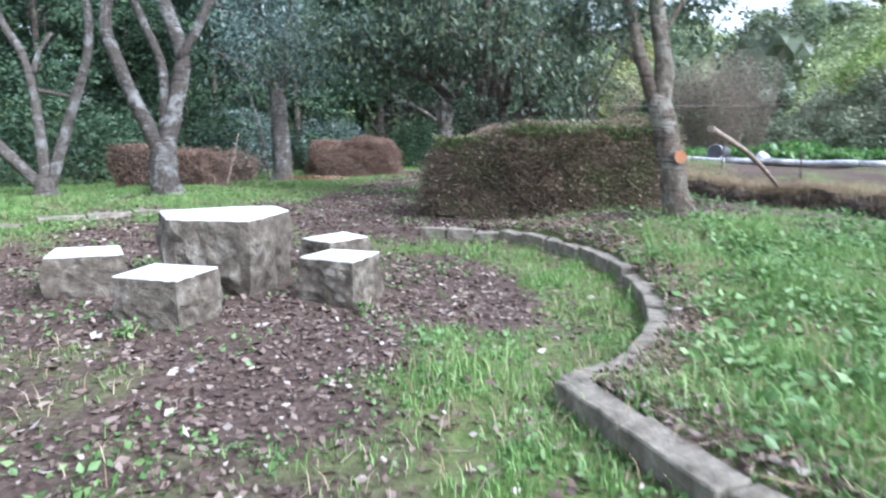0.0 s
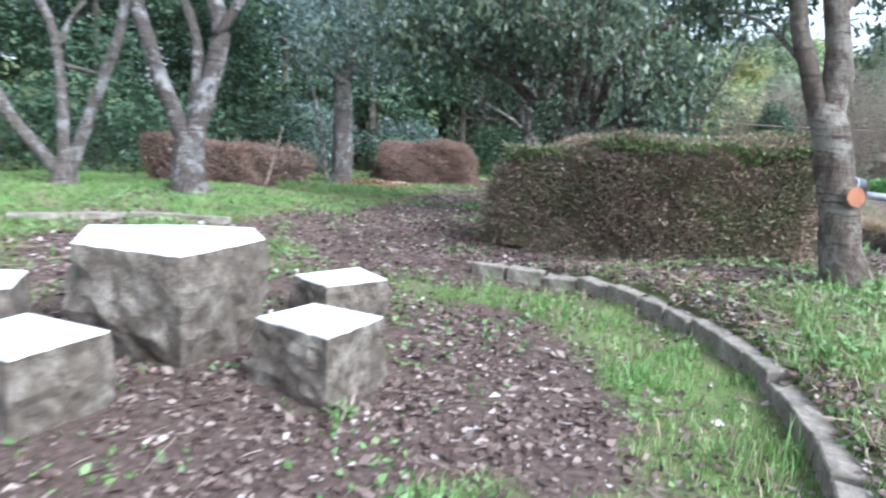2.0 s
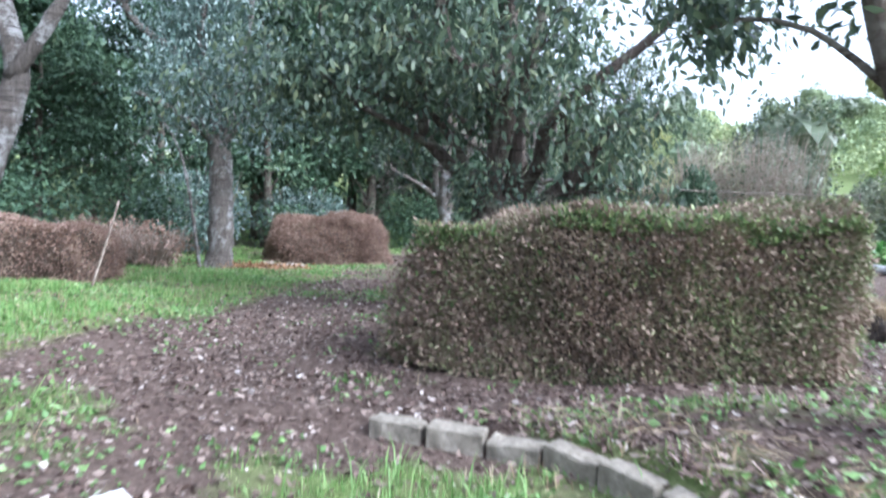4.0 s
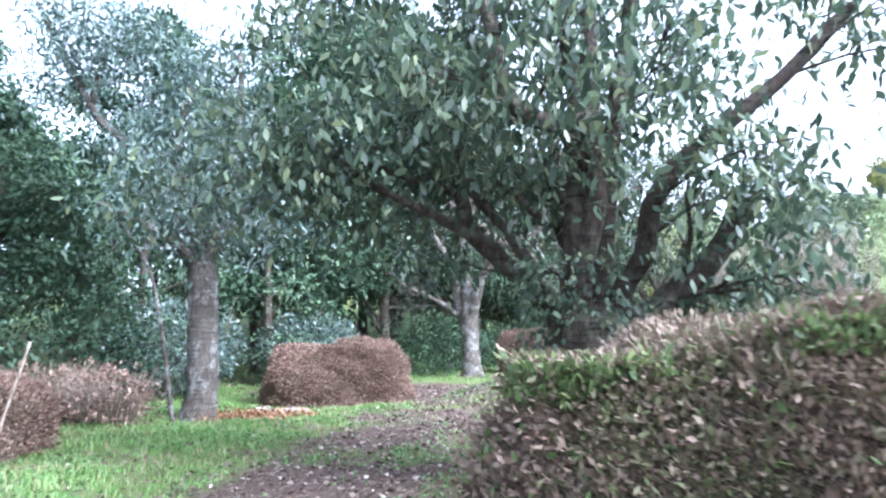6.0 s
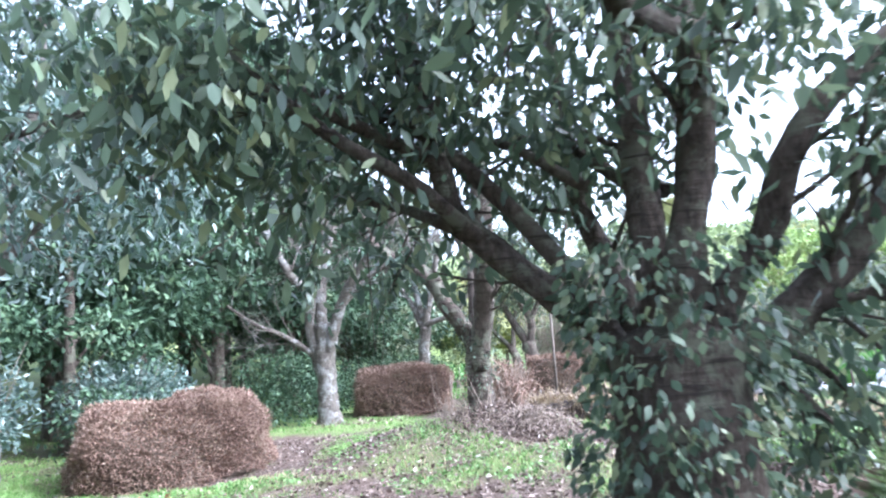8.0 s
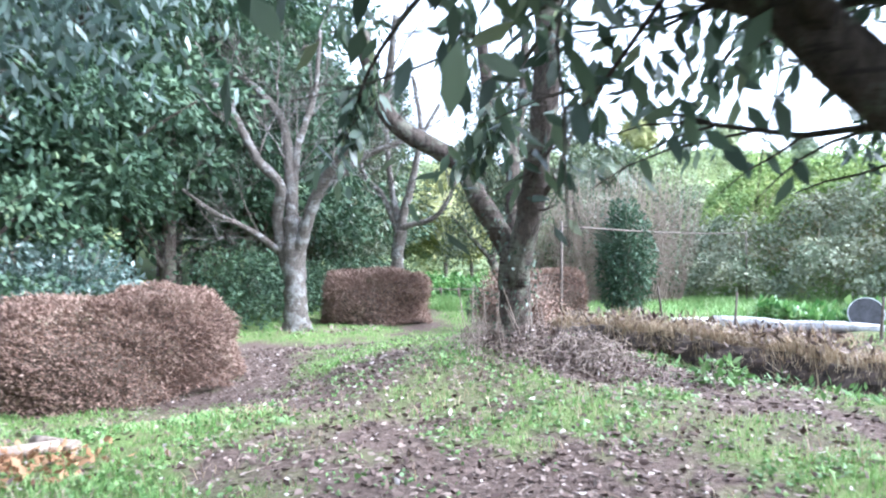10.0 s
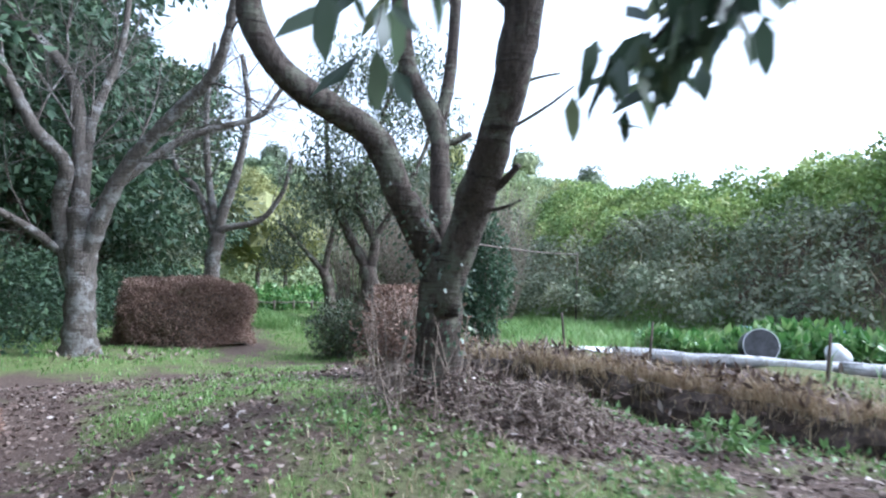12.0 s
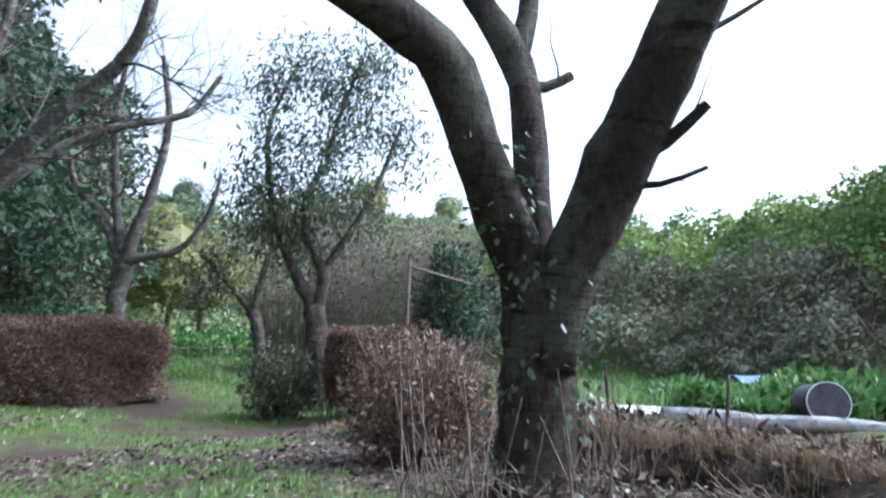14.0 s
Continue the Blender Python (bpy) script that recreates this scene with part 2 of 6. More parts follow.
def leaf_mesh(name, p, d, length, width, mat, rng, fold=0.25):
    """Pointed leaves at p along d: each is two triangles folded on its midrib."""
    n = len(p)
    d = unit(d)
    side = unit(np.cross(d, rng.normal(size=(n, 3)) * 0.6 + np.array((0, 0, 1.0))))
    nor = np.cross(side, d)
    length, width = np.broadcast_to(length, n)[:, None], np.broadcast_to(width, n)[:, None]
    nor = nor * width * fold
    lo, hi = p + d * length * 0.3 - nor, p + d * length * 0.68 - nor * 0.8
    v = np.stack([p, lo + side * width * 0.46, hi + side * width * 0.36, p + d * length - nor * 1.6, hi - side * width * 0.36, lo - side * width * 0.46], 1).reshape(-1, 3)
    i = np.arange(n)[:, None] * 6
    t = np.concatenate([i + np.array(q) for q in ((0, 1, 2), (0, 2, 3), (0, 3, 4), (0, 4, 5))], 1).reshape(-1, 3)
    return np_mesh(name, v, t, mat)


def sprig_mesh(name, p, d, length, width, mat, rng):
    """Small or distant leaves: two triangles each, folded on the midrib."""
    n = len(p)
    d = unit(d)
    side = unit(np.cross(d, rng.normal(size=(n, 3)) * 0.7 + np.array((0, 0, 1.0))))
    nor = np.cross(side, d)
    length, width = np.broadcast_to(length, n)[:, None], np.broadcast_to(width, n)[:, None]
    mid = p + d * length * 0.45 - nor * width * 0.2
    v = np.stack([p, mid + side * width * 0.5, p + d * length, mid - side * width * 0.5], 1).reshape(-1, 3)
    i = np.arange(n)[:, None] * 4
    t = np.concatenate([i + np.array(q) for q in ((0, 1, 2), (0, 2, 3))], 1).reshape(-1, 3)
    return np_mesh(name, v, t, mat)


def blade_mesh(name, p, d, length, width, mat, rng):
    """Grass blades: three triangles each, bending over towards the tip."""
    n = len(p)
    up = np.array((0, 0, 1.0))
    length, width = np.broadcast_to(length, n)[:, None], np.broadcast_to(width, n)[:, None]
    side = unit(np.cross(d, up) + rng.normal(size=(n, 3)) * 0.2) * width / 2
    m = p + up * length * 0.6 + d * length * 0.18
    tip = p + up * length * 0.85 + d * length * 0.6
    v = np.stack([p - side, p + side, m - side * 0.8, m + side * 0.8, tip], 1).reshape(-1, 3)
    i = np.arange(n)[:, None] * 5
    t = np.concatenate([i + np.array(q) for q in ((0, 1, 3), (0, 3, 2), (2, 3, 4))], 1).reshape(-1, 3)
    return np_mesh(name, v, t, mat)


def part(name, data, parent, label="", mat=None):
    """Links a bmesh or a mesh as one object under a thing or a part."""
    if isinstance(data, bmesh.types.BMesh):
        me = bpy.data.meshes.new(name)
        data.to_mesh(me)
        data.free()
        data = me
    if mat:
        data.materials.append(mat)
    ob = new(name, data)
    if parent:
        ob.parent = parent
        ob.matrix_parent_inverse = Matrix.Translation(parent.location).inverted()
    if label:
        ob["label"] = label
    return ob


def thing(name, at, label, category, group="", kind=""):
    ob = new(name)
    ob.empty_display_size = 0.2
    ob.location = at
    return tagged(ob, label, category, group, kind)


def smooth_line(pts, step):
    """A smooth line through pts, resampled about every step metres."""
    p = [Vector(q) for q in pts]
    p = [p[0] * 2 - p[1]] + p + [p[-1] * 2 - p[-2]]
    out = []
    for k in range(1, len(p) - 2):
        n = max(2, int((p[k + 1] - p[k]).length / step))
        for j in range(n):
            u = j / n
            a, b, c, d = p[k - 1], p[k], p[k + 1], p[k + 2]
            out.append(0.5 * ((2 * b) + (c - a) * u + (2 * a - 5 * b + 4 * c - d) * u * u + (3 * b - a - 3 * c + d) * u ** 3))
    out.append(p[-2])
    return out


def tube(bm, line, r0, r1, seg=8, rough=0.0, flare=0.0, cap=True):
    """A limb along line, tapering from r0 to r1, lumpy by rough, spreading at its foot by flare."""
    rings = []
    n = len(line)
    ref = Vector((0.31, 0.87, 0.2))
    for k, c in enumerate(line):
        u = k / max(1, n - 1)
        d = (line[min(k + 1, n - 1)] - line[max(k - 1, 0)]).normalized()
        a = d.cross(ref)
        if a.length < 0.1:
            a = d.cross(Vector((1, 0, 0)))
        a.normalize()
        b = d.cross(a)
        r = r0 + (r1 - r0) * u ** 0.8
        if flare:
            r *= 1 + flare * max(0.0, 1 - k * (line[1] - line[0]).length / 0.45) ** 2
        ring = []
        for j in range(seg):
            w = 2 * math.pi * j / seg
            q = c + (a * math.cos(w) + b * math.sin(w)) * r
            if rough:
                k1 = 0.9 / max(r, 0.03)
                q += (q - c) * rough * (2.2 * noise.noise(q * k1) + 1.3 * noise.noise(q * k1 * 2.7 + Vector((5, 1, 3))))
            ring.append(bm.verts.new(q))
        rings.append(ring)
    for k in range(n - 1):
        for j in range(seg):
            f = bm.faces.new((rings[k][j], rings[k][(j + 1) % seg], rings[k + 1][(j + 1) % seg], rings[k + 1][j]))
            f.smooth = True
    if cap:
        bm.faces.new(rings[-1])
        bm.faces.new(list(reversed(rings[0])))
    return bm


class Field:
    """Smooth random field over the plan."""
    def __init__(self, seed, cell):
        self.g, self.c = np.random.default_rng(seed).random((128, 128)), cell

    def __call__(self, x, y):
        u, v = np.asarray(x, float) / self.c + 500.0, np.asarray(y, float) / self.c + 500.0
        i, j = np.floor(u).astype(int), np.floor(v).astype(int)
        a, b = u - i, v - j
        a, b = a * a * (3 - 2 * a), b * b * (3 - 2 * b)
        g = self.g
        q = lambda s, t: g[(i + s) % 128, (j + t) % 128]
        return (q(0, 0) * (1 - a) + q(1, 0) * a) * (1 - b) + (q(0, 1) * (1 - a) + q(1, 1) * a) * b


F_BIG, F_MID, F_SMALL, F_FINE = Field(1, 3.1), Field(2, 1.1), Field(3, 0.45), Field(4, 0.17)


def ease(u):
    u = np.clip(u, 0, 1)
    return u * u * (3 - 2 * u)


# ---- the lie of the land ----
KERB_R = [(1.75, 1.2), (1.28, 1.95), (0.98, 2.5), (0.70, 3.38), (1.02, 3.68), (1.55, 4.56), (1.76, 5.6), (1.72, 6.6), (1.42, 7.65), (1.14, 8.15), (0.70, 8.58), (0.0, 8.82), (-0.73, 9.02)]
KERB_L = [(-6.9, 6.0), (-6.05, 7.2), (-5.5, 8.2), (-4.54, 9.1), (-3.9, 9.4), (-3.2, 9.42)]
TERRACE = [(4.4, 34.0), (3.5, 27.0), (3.6, 24.0), (4.0, 21.2), (4.65, 17.9), (5.6, 14.5), (7.2, 10.7), (9.4, 6.0), (12.0, 0.0), (16.0, -8.0)]
LEVELS = [(0, 0, -.02), (0, 3, -.03), (-2, 5, -.01), (0.3, 7.3, -.1), (1.0, 5, -.1), (-4, 3, .02), (-4.7, 11.4, .36), (-7, 11.7, .25), (-5, 15, .15), (-4.3, 17.6, .1), (0, 10.3, .05),
          (2.9, 8.1, .26), (3.5, 10.4, .15), (-1.5, 13, .05), (-2.6, 21.5, -.3), (0.2, 29.8, -.28), (4, 31, -.35), (1.65, 19.75, .45), (3.4, 18.5, .28), (-.7, 17.5, .1), (5, 12, .05), (9, 20, .1), (9.5, 43, -.4),
          (-11, 20, 0), (-12, 10, .1), (0, -8, 0), (-10, 0, 0), (6, 2, .1), (3.2, 5, .08)]


def line_side(pts, x, y):
    """Distance from the line, and on which side: positive to its right as it runs."""
    best, sgn = np.full(np.shape(x), 1e9), np.zeros(np.shape(x))
    for (ax, ay), (bx, by) in zip(pts[:-1], pts[1:]):
        dx, dy = bx - ax, by - ay
        u = np.clip(((x - ax) * dx + (y - ay) * dy) / (dx * dx + dy * dy), 0, 1)
        d = np.hypot(x - ax - u * dx, y - ay - u * dy)
        s = np.sign((x - ax) * dy - (y - ay) * dx)
        near = d < best - 1e-9
        best, sgn = np.where(near, d, best), np.where(near, s, sgn)
    return best * sgn


def bank_edge(x, y):
    """The foot of the overgrown bank."""
    return 17.5 + 1.6 * (F_BIG(x * 0.3, y * 0.3) - 0.5) * 2 + np.maximum(0, y - 36) * 0.42


def height(x, y):
    x, y = np.asarray(x, float), np.asarray(y, float)
    num, den = 0.0, 0.0
    for px, py, pz in LEVELS:
        w = 1 / ((x - px) ** 2 + (y - py) ** 2 + 0.8) ** 2
        num, den = num + w * pz, den + w
    far = 1 / 900.0 ** 2
    z = num / (den + far * 0.02)
    s = line_side(KERB_R, x, y)
    z = z + 0.13 * ease((s - 0.02) / 0.1) * ease((3.0 - s) / 2.5) * ease((9.6 - y) / 1.2)
    s = -line_side(TERRACE, x, y)
    on = ease((25.5 - y) / 4)
    z = z + on * ((0.33 + 0.12 * (F_MID(x, y) - 0.5)) * ease((s + 0.05) / 0.3) * (0.62 + 0.38 * ease((s - 0.5) / 2.2)) - 0.14 * np.exp(-((s + 0.35) / 0.4) ** 2))
    z = z + (F_MID(x, y) - 0.5) * 0.06 + (F_SMALL(x, y) - 0.5) * 0.03
    # overgrown bank to the east, hills beyond
    bx = bank_edge(x, y)
    z = z + (5.2 + 3.2 * ease((27 - y) / 14)) * ease((x - bx) / 8.5) * ease((60 - y) / 16) * (0.8 + 0.4 * F_BIG(x * 0.4, y * 0.4)) * ease((x - bx) / 8.5 + 0.5)
    r = np.hypot(x, y - 10)
    ang = np.arctan2(y - 10, x)
    z = z + ease((r - 50) / 130) * (14 + 9 * np.cos((ang - 1.05) * 3) + 2.5 * np.sin(ang * 9)) * ease((900 - r) / 500)
    # wooded slope to the west and north-west
    s = -line_side([(-26, -14), (-15, 8), (-9.5, 21), (-3, 34), (3, 46)], x, y)
    z = z + 3.0 * ease(s / 22)
    return z


def ground_z(x, y):
    return float(height(np.array([x]), np.array([y]))[0])


def turf_cover(x, y):
    """How much green covers the soil."""
    x, y = np.asarray(x, float), np.asarray(y, float)
    n = F_MID(x, y) * 0.6 + F_SMALL(x, y) * 0.4
    c = 0.30 + 0.0 * x
    kr = line_side(KERB_R, x, y)
    lawn = ease((kr - 0.05) / 0.15) * ease((9.3 - y) / 1.5)
    c = np.maximum(c, lawn * np.clip(1.05 - 0.09 * np.maximum(0, y - 5.2) * 2.2, 0.25, 1))
    c = np.maximum(c, 0.85 * ease((kr + 1.4) / 0.8) * ease((9.3 - y) / 1.5) * ease((0.3 - kr) / 0.1) * ease((y - 1.0) / 1.5))
    kl = -line_side(KERB_L, x, y)
    c = np.maximum(c, 0.95 * ease((y - 9.0) / 0.8) * ease((-2.6 - x + (y - 9) * 0.18) / 1.2) * ease((22 - y) / 4))
    c = np.maximum(c, 0.75 * ease((kl + 0.9) / 0.4) * ease((-3.2 - x) / 0.8) * ease((y - 5) / 1))
    c = np.maximum(c, 0.50 * ease((y - 12.5) / 2.5) * ease((3.2 - x) / 1))
    walked = np.exp(-((x + 1.2 - 0.25 * np.sin(y * 0.45)) / 0.75) ** 2) * ease((y - 8) / 2)
    c = c - (0.38 - 0.2 * ease((y - 12) / 3)) * walked
    c = c * (1 - 0.75 * np.exp(-(((x - 1.6) / 2.8) ** 2 + ((y - 10.4) / 1.5) ** 2)))
    dirt = np.exp(-(((x + 1.5) / 2.6) ** 2 + ((y - 5.2) / 3.0) ** 2))
    c = np.where(kr > 0, c, c * (1 - 0.75 * dirt * ease((-0.9 - kr) / 0.5)))
    s = -line_side(TERRACE, x, y)
    c = np.where((s > -1.2) & (y < 26), 0.35, c)
    c = np.maximum(c, 0.78 * ease((y - 25) / 4) - 0.3 * np.exp(-((x - 3.5 - (y - 30) * .3) / 1.2) ** 2))
    far = ease((np.hypot(x, y - 10) - 30) / 10)
    c = c * (1 - far) + 0.8 * far
    n = n * 0.8 + F_FINE(x, y) * 0.2
    return np.clip(c + (n - 0.5) * 1.35, 0, 1)


TABLE_TOP = [(-2.340, 5.580, 0.660), (-1.610, 5.460, 0.660), (-1.440, 6.200, 0.660), (-1.670, 6.570, 0.660), (-2.070, 6.490, 0.660), (-2.650, 6.160, 0.660)]
STOOLS = [
    ([(-2.390, 4.680, 0.360), (-1.870, 4.540, 0.360), (-1.730, 5.020, 0.360), (-2.280, 5.160, 0.360)], 'rough granite stool with pale flat top'),
    ([(-1.210, 5.530, 0.340), (-0.730, 5.290, 0.340), (-0.550, 5.770, 0.340), (-1.010, 5.920, 0.340)], 'granite stool with dark broken side and pale top'),
    ([(-1.470, 6.830, 0.290), (-1.130, 6.570, 0.290), (-0.790, 6.950, 0.290), (-1.100, 7.290, 0.290)], "rough granite stool beside the table's far end"),
    ([(-3.310, 5.390, 0.360), (-2.720, 5.570, 0.360), (-2.960, 5.990, 0.360), (-3.480, 5.870, 0.360)], 'brown-stained granite stool behind the table'),
]
STONE_SPOTS = [(-2.07, 4.85, 0.36), (-0.88, 5.63, 0.36), (-1.12, 6.91, 0.36), (-3.12, 5.71, 0.36), (-1.96, 6.08, 0.55)]


# ---- ground sheet ----
def build_ground():
    def axis(lo, hi, step):
        core = np.arange(lo, hi + 1e-6, step)
        out, d = [], step
        while sum(out) < 1400:
            d *= 1.22
            out.append(d)
        o = np.cumsum(out)
        return np.concatenate([lo - o[::-1], core, hi + o])
    xs, ys = axis(-9, 9, 0.11), axis(-1.5, 25, 0.13)
    X, Y = np.meshgrid(xs, ys, indexing="ij")
    Z = height(X, Y)
    v = np.stack([X, Y, Z], -1).reshape(-1, 3)
    nx, ny = X.shape
    i = (np.arange(nx - 1)[:, None] * ny + np.arange(ny - 1)[None, :]).ravel()
    t = np.concatenate([np.stack([i, i + ny, i + ny + 1], 1), np.stack([i, i + ny + 1, i + 1], 1)])
    me = np_mesh("ground", v, t, M_GROUND, True)
    a = me.attributes.new("turf", "FLOAT", "POINT")
    a.data.foreach_set("value", turf_cover(v[:, 0], v[:, 1]).astype(np.float32))
    return tagged(new("ground", me), "uneven park ground of bare soil, leaf litter and turf", "ground", kind="structure")


ground = build_ground()


# ---- stone table and stools ----
def rough_block(name, top, base_z, mat, seed, taper=0.0, lump=0.04, cuts=7):
    """A rough-hewn block under the outline top (x, y, z), counter-clockwise; sawn flat above, broken below."""
    rnd = random.Random(seed)
    n = len(top)
    c = sum((Vector(p) for p in top), Vector()) / n
    h = c.z - base_z
    bm = bmesh.new()
    ring = []
    for k in range(n):
        a, b = Vector(top[k]), Vector(top[(k + 1) % n])
        for j in range(cuts):
            ring.append(a.lerp(b, j / cuts))
    rows = 8
    grid = []
    for r in range(rows + 1):
        u = r / rows
        lay = []
        for p in ring:
            q = Vector((p.x, p.y, p.z - u * (h + 0.06) - (0.012 if r else 0.008)))
            out = Vector((p.x - c.x, p.y - c.y, 0))
            q += out * (0.07 * math.sin(u * 3.0) - taper * u * u)
            if r:
                w = noise.noise(q * 5 + Vector((seed * 7.1, 0, 0))) + 0.6 * noise.noise(q * 13)
                q += out.normalized() * lump * w * min(1, u * 4)
            lay.append(bm.verts.new(q))
        grid.append(lay)
    m = len(ring)
    for r in range(rows):
        for j in range(m):
            bm.faces.new((grid[r][j], grid[r + 1][j], grid[r + 1][(j + 1) % m], grid[r][(j + 1) % m]))
    bm.faces.new(list(reversed(grid[-1])))
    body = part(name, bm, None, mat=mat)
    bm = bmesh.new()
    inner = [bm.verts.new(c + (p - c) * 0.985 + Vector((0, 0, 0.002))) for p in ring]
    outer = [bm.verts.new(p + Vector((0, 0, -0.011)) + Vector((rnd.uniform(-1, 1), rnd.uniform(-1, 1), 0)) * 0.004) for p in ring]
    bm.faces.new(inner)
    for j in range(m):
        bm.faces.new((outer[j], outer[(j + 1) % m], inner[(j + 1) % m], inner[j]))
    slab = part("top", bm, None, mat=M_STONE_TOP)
    return body, slab


def stone_thing(name, top, base_z, label, category, seed, group="", **kw):
    c = sum((Vector(p) for p in top), Vector()) / len(top)
    ob = thing(name, (c.x, c.y, base_z), label, category, group)
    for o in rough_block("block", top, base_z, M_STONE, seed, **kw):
        o.parent = ob
        o.matrix_parent_inverse = Matrix.Translation(ob.location).inverted()
    return ob


stone_thing("stone_table", TABLE_TOP, -0.03, "massive rough-hewn granite table, its sawn top toned pale as if lit from above", "table", 3, taper=0.2, lump=0.075, cuts=8)
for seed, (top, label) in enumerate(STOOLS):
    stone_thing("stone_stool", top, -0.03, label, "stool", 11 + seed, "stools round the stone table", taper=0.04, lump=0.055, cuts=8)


# ---- kerbs ----
def kerb_run(pts, length, top_dz, tall, group, seed, skip=()):
    rnd = random.Random(seed)
    line = smooth_line([(x, y, 0) for x, y in pts], 0.02)
    total = sum((q - p).length for p, q in zip(line[:-1], line[1:]))
    count = max(1, round(total / length))
    cuts, run = [line[0]], 0.0
    for p, q in zip(line[:-1], line[1:]):
        run += (q - p).length
        if run >= total * len(cuts) / count - 1e-6:
            cuts.append(q)
    stones = list(zip(cuts[:-1], cuts[1:]))
    for num, (a, b) in enumerate(stones):
        if num in skip:
            continue
        mid = (a + b) / 2
        d = b - a
        L, W, H = d.length - 0.034, rnd.uniform(0.14, 0.175), tall
        bm = bmesh.new()
        bmesh.ops.create_cube(bm, size=1)
        bmesh.ops.scale(bm, vec=(L, W, H), verts=bm.verts)
        for v in bm.verts:
            v.co += Vector((rnd.uniform(-1, 1), rnd.uniform(-1, 1), rnd.uniform(-1, 0.6))) * 0.011
        bmesh.ops.bevel(bm, geom=bm.edges[:], offset=0.009, segments=1, affect="EDGES")
        bmesh.ops.subdivide_edges(bm, edges=[e for e in bm.edges if e.calc_length() > 0.08], cuts=3, use_grid_fill=True)
        for v in bm.verts:
            w = v.co * 11 + mid * 5
            v.co += Vector((noise.noise(w), noise.noise(w + Vector((9, 0, 0))), noise.noise(w * 0.8))) * 0.009
            if noise.noise(v.co * 4 + mid * 2) > 0.3:
                v.co.z -= 0.012 * (v.co.z > H * 0.4)
        ob = part("kerb_stone", bm, None, mat=M_KERB)
        z = ground_z(mid.x, mid.y)
        ob.matrix_world = pose(mid.x, mid.y, z + top_dz + rnd.uniform(-0.015, 0.015) - H / 2, rnd.uniform(-3, 3), rnd.uniform(-3, 3), math.degrees(math.atan2(d.y, d.x)) + rnd.uniform(-2, 2))
        tagged(ob, "weathered rectangular kerb stone set in the turf", "kerb stone", group)


kerb_run(KERB_R[:4], 0.62, 0.13, 0.34, "kerb stones round the lawn", 5)
kerb_run(KERB_R[3:-1] + [(-0.3, 8.92)], 0.39, 0.12, 0.33, "kerb stones round the lawn", 6)
kerb_run(KERB_L, 0.6, 0.055, 0.26, "kerb stones along the upper lawn", 7)


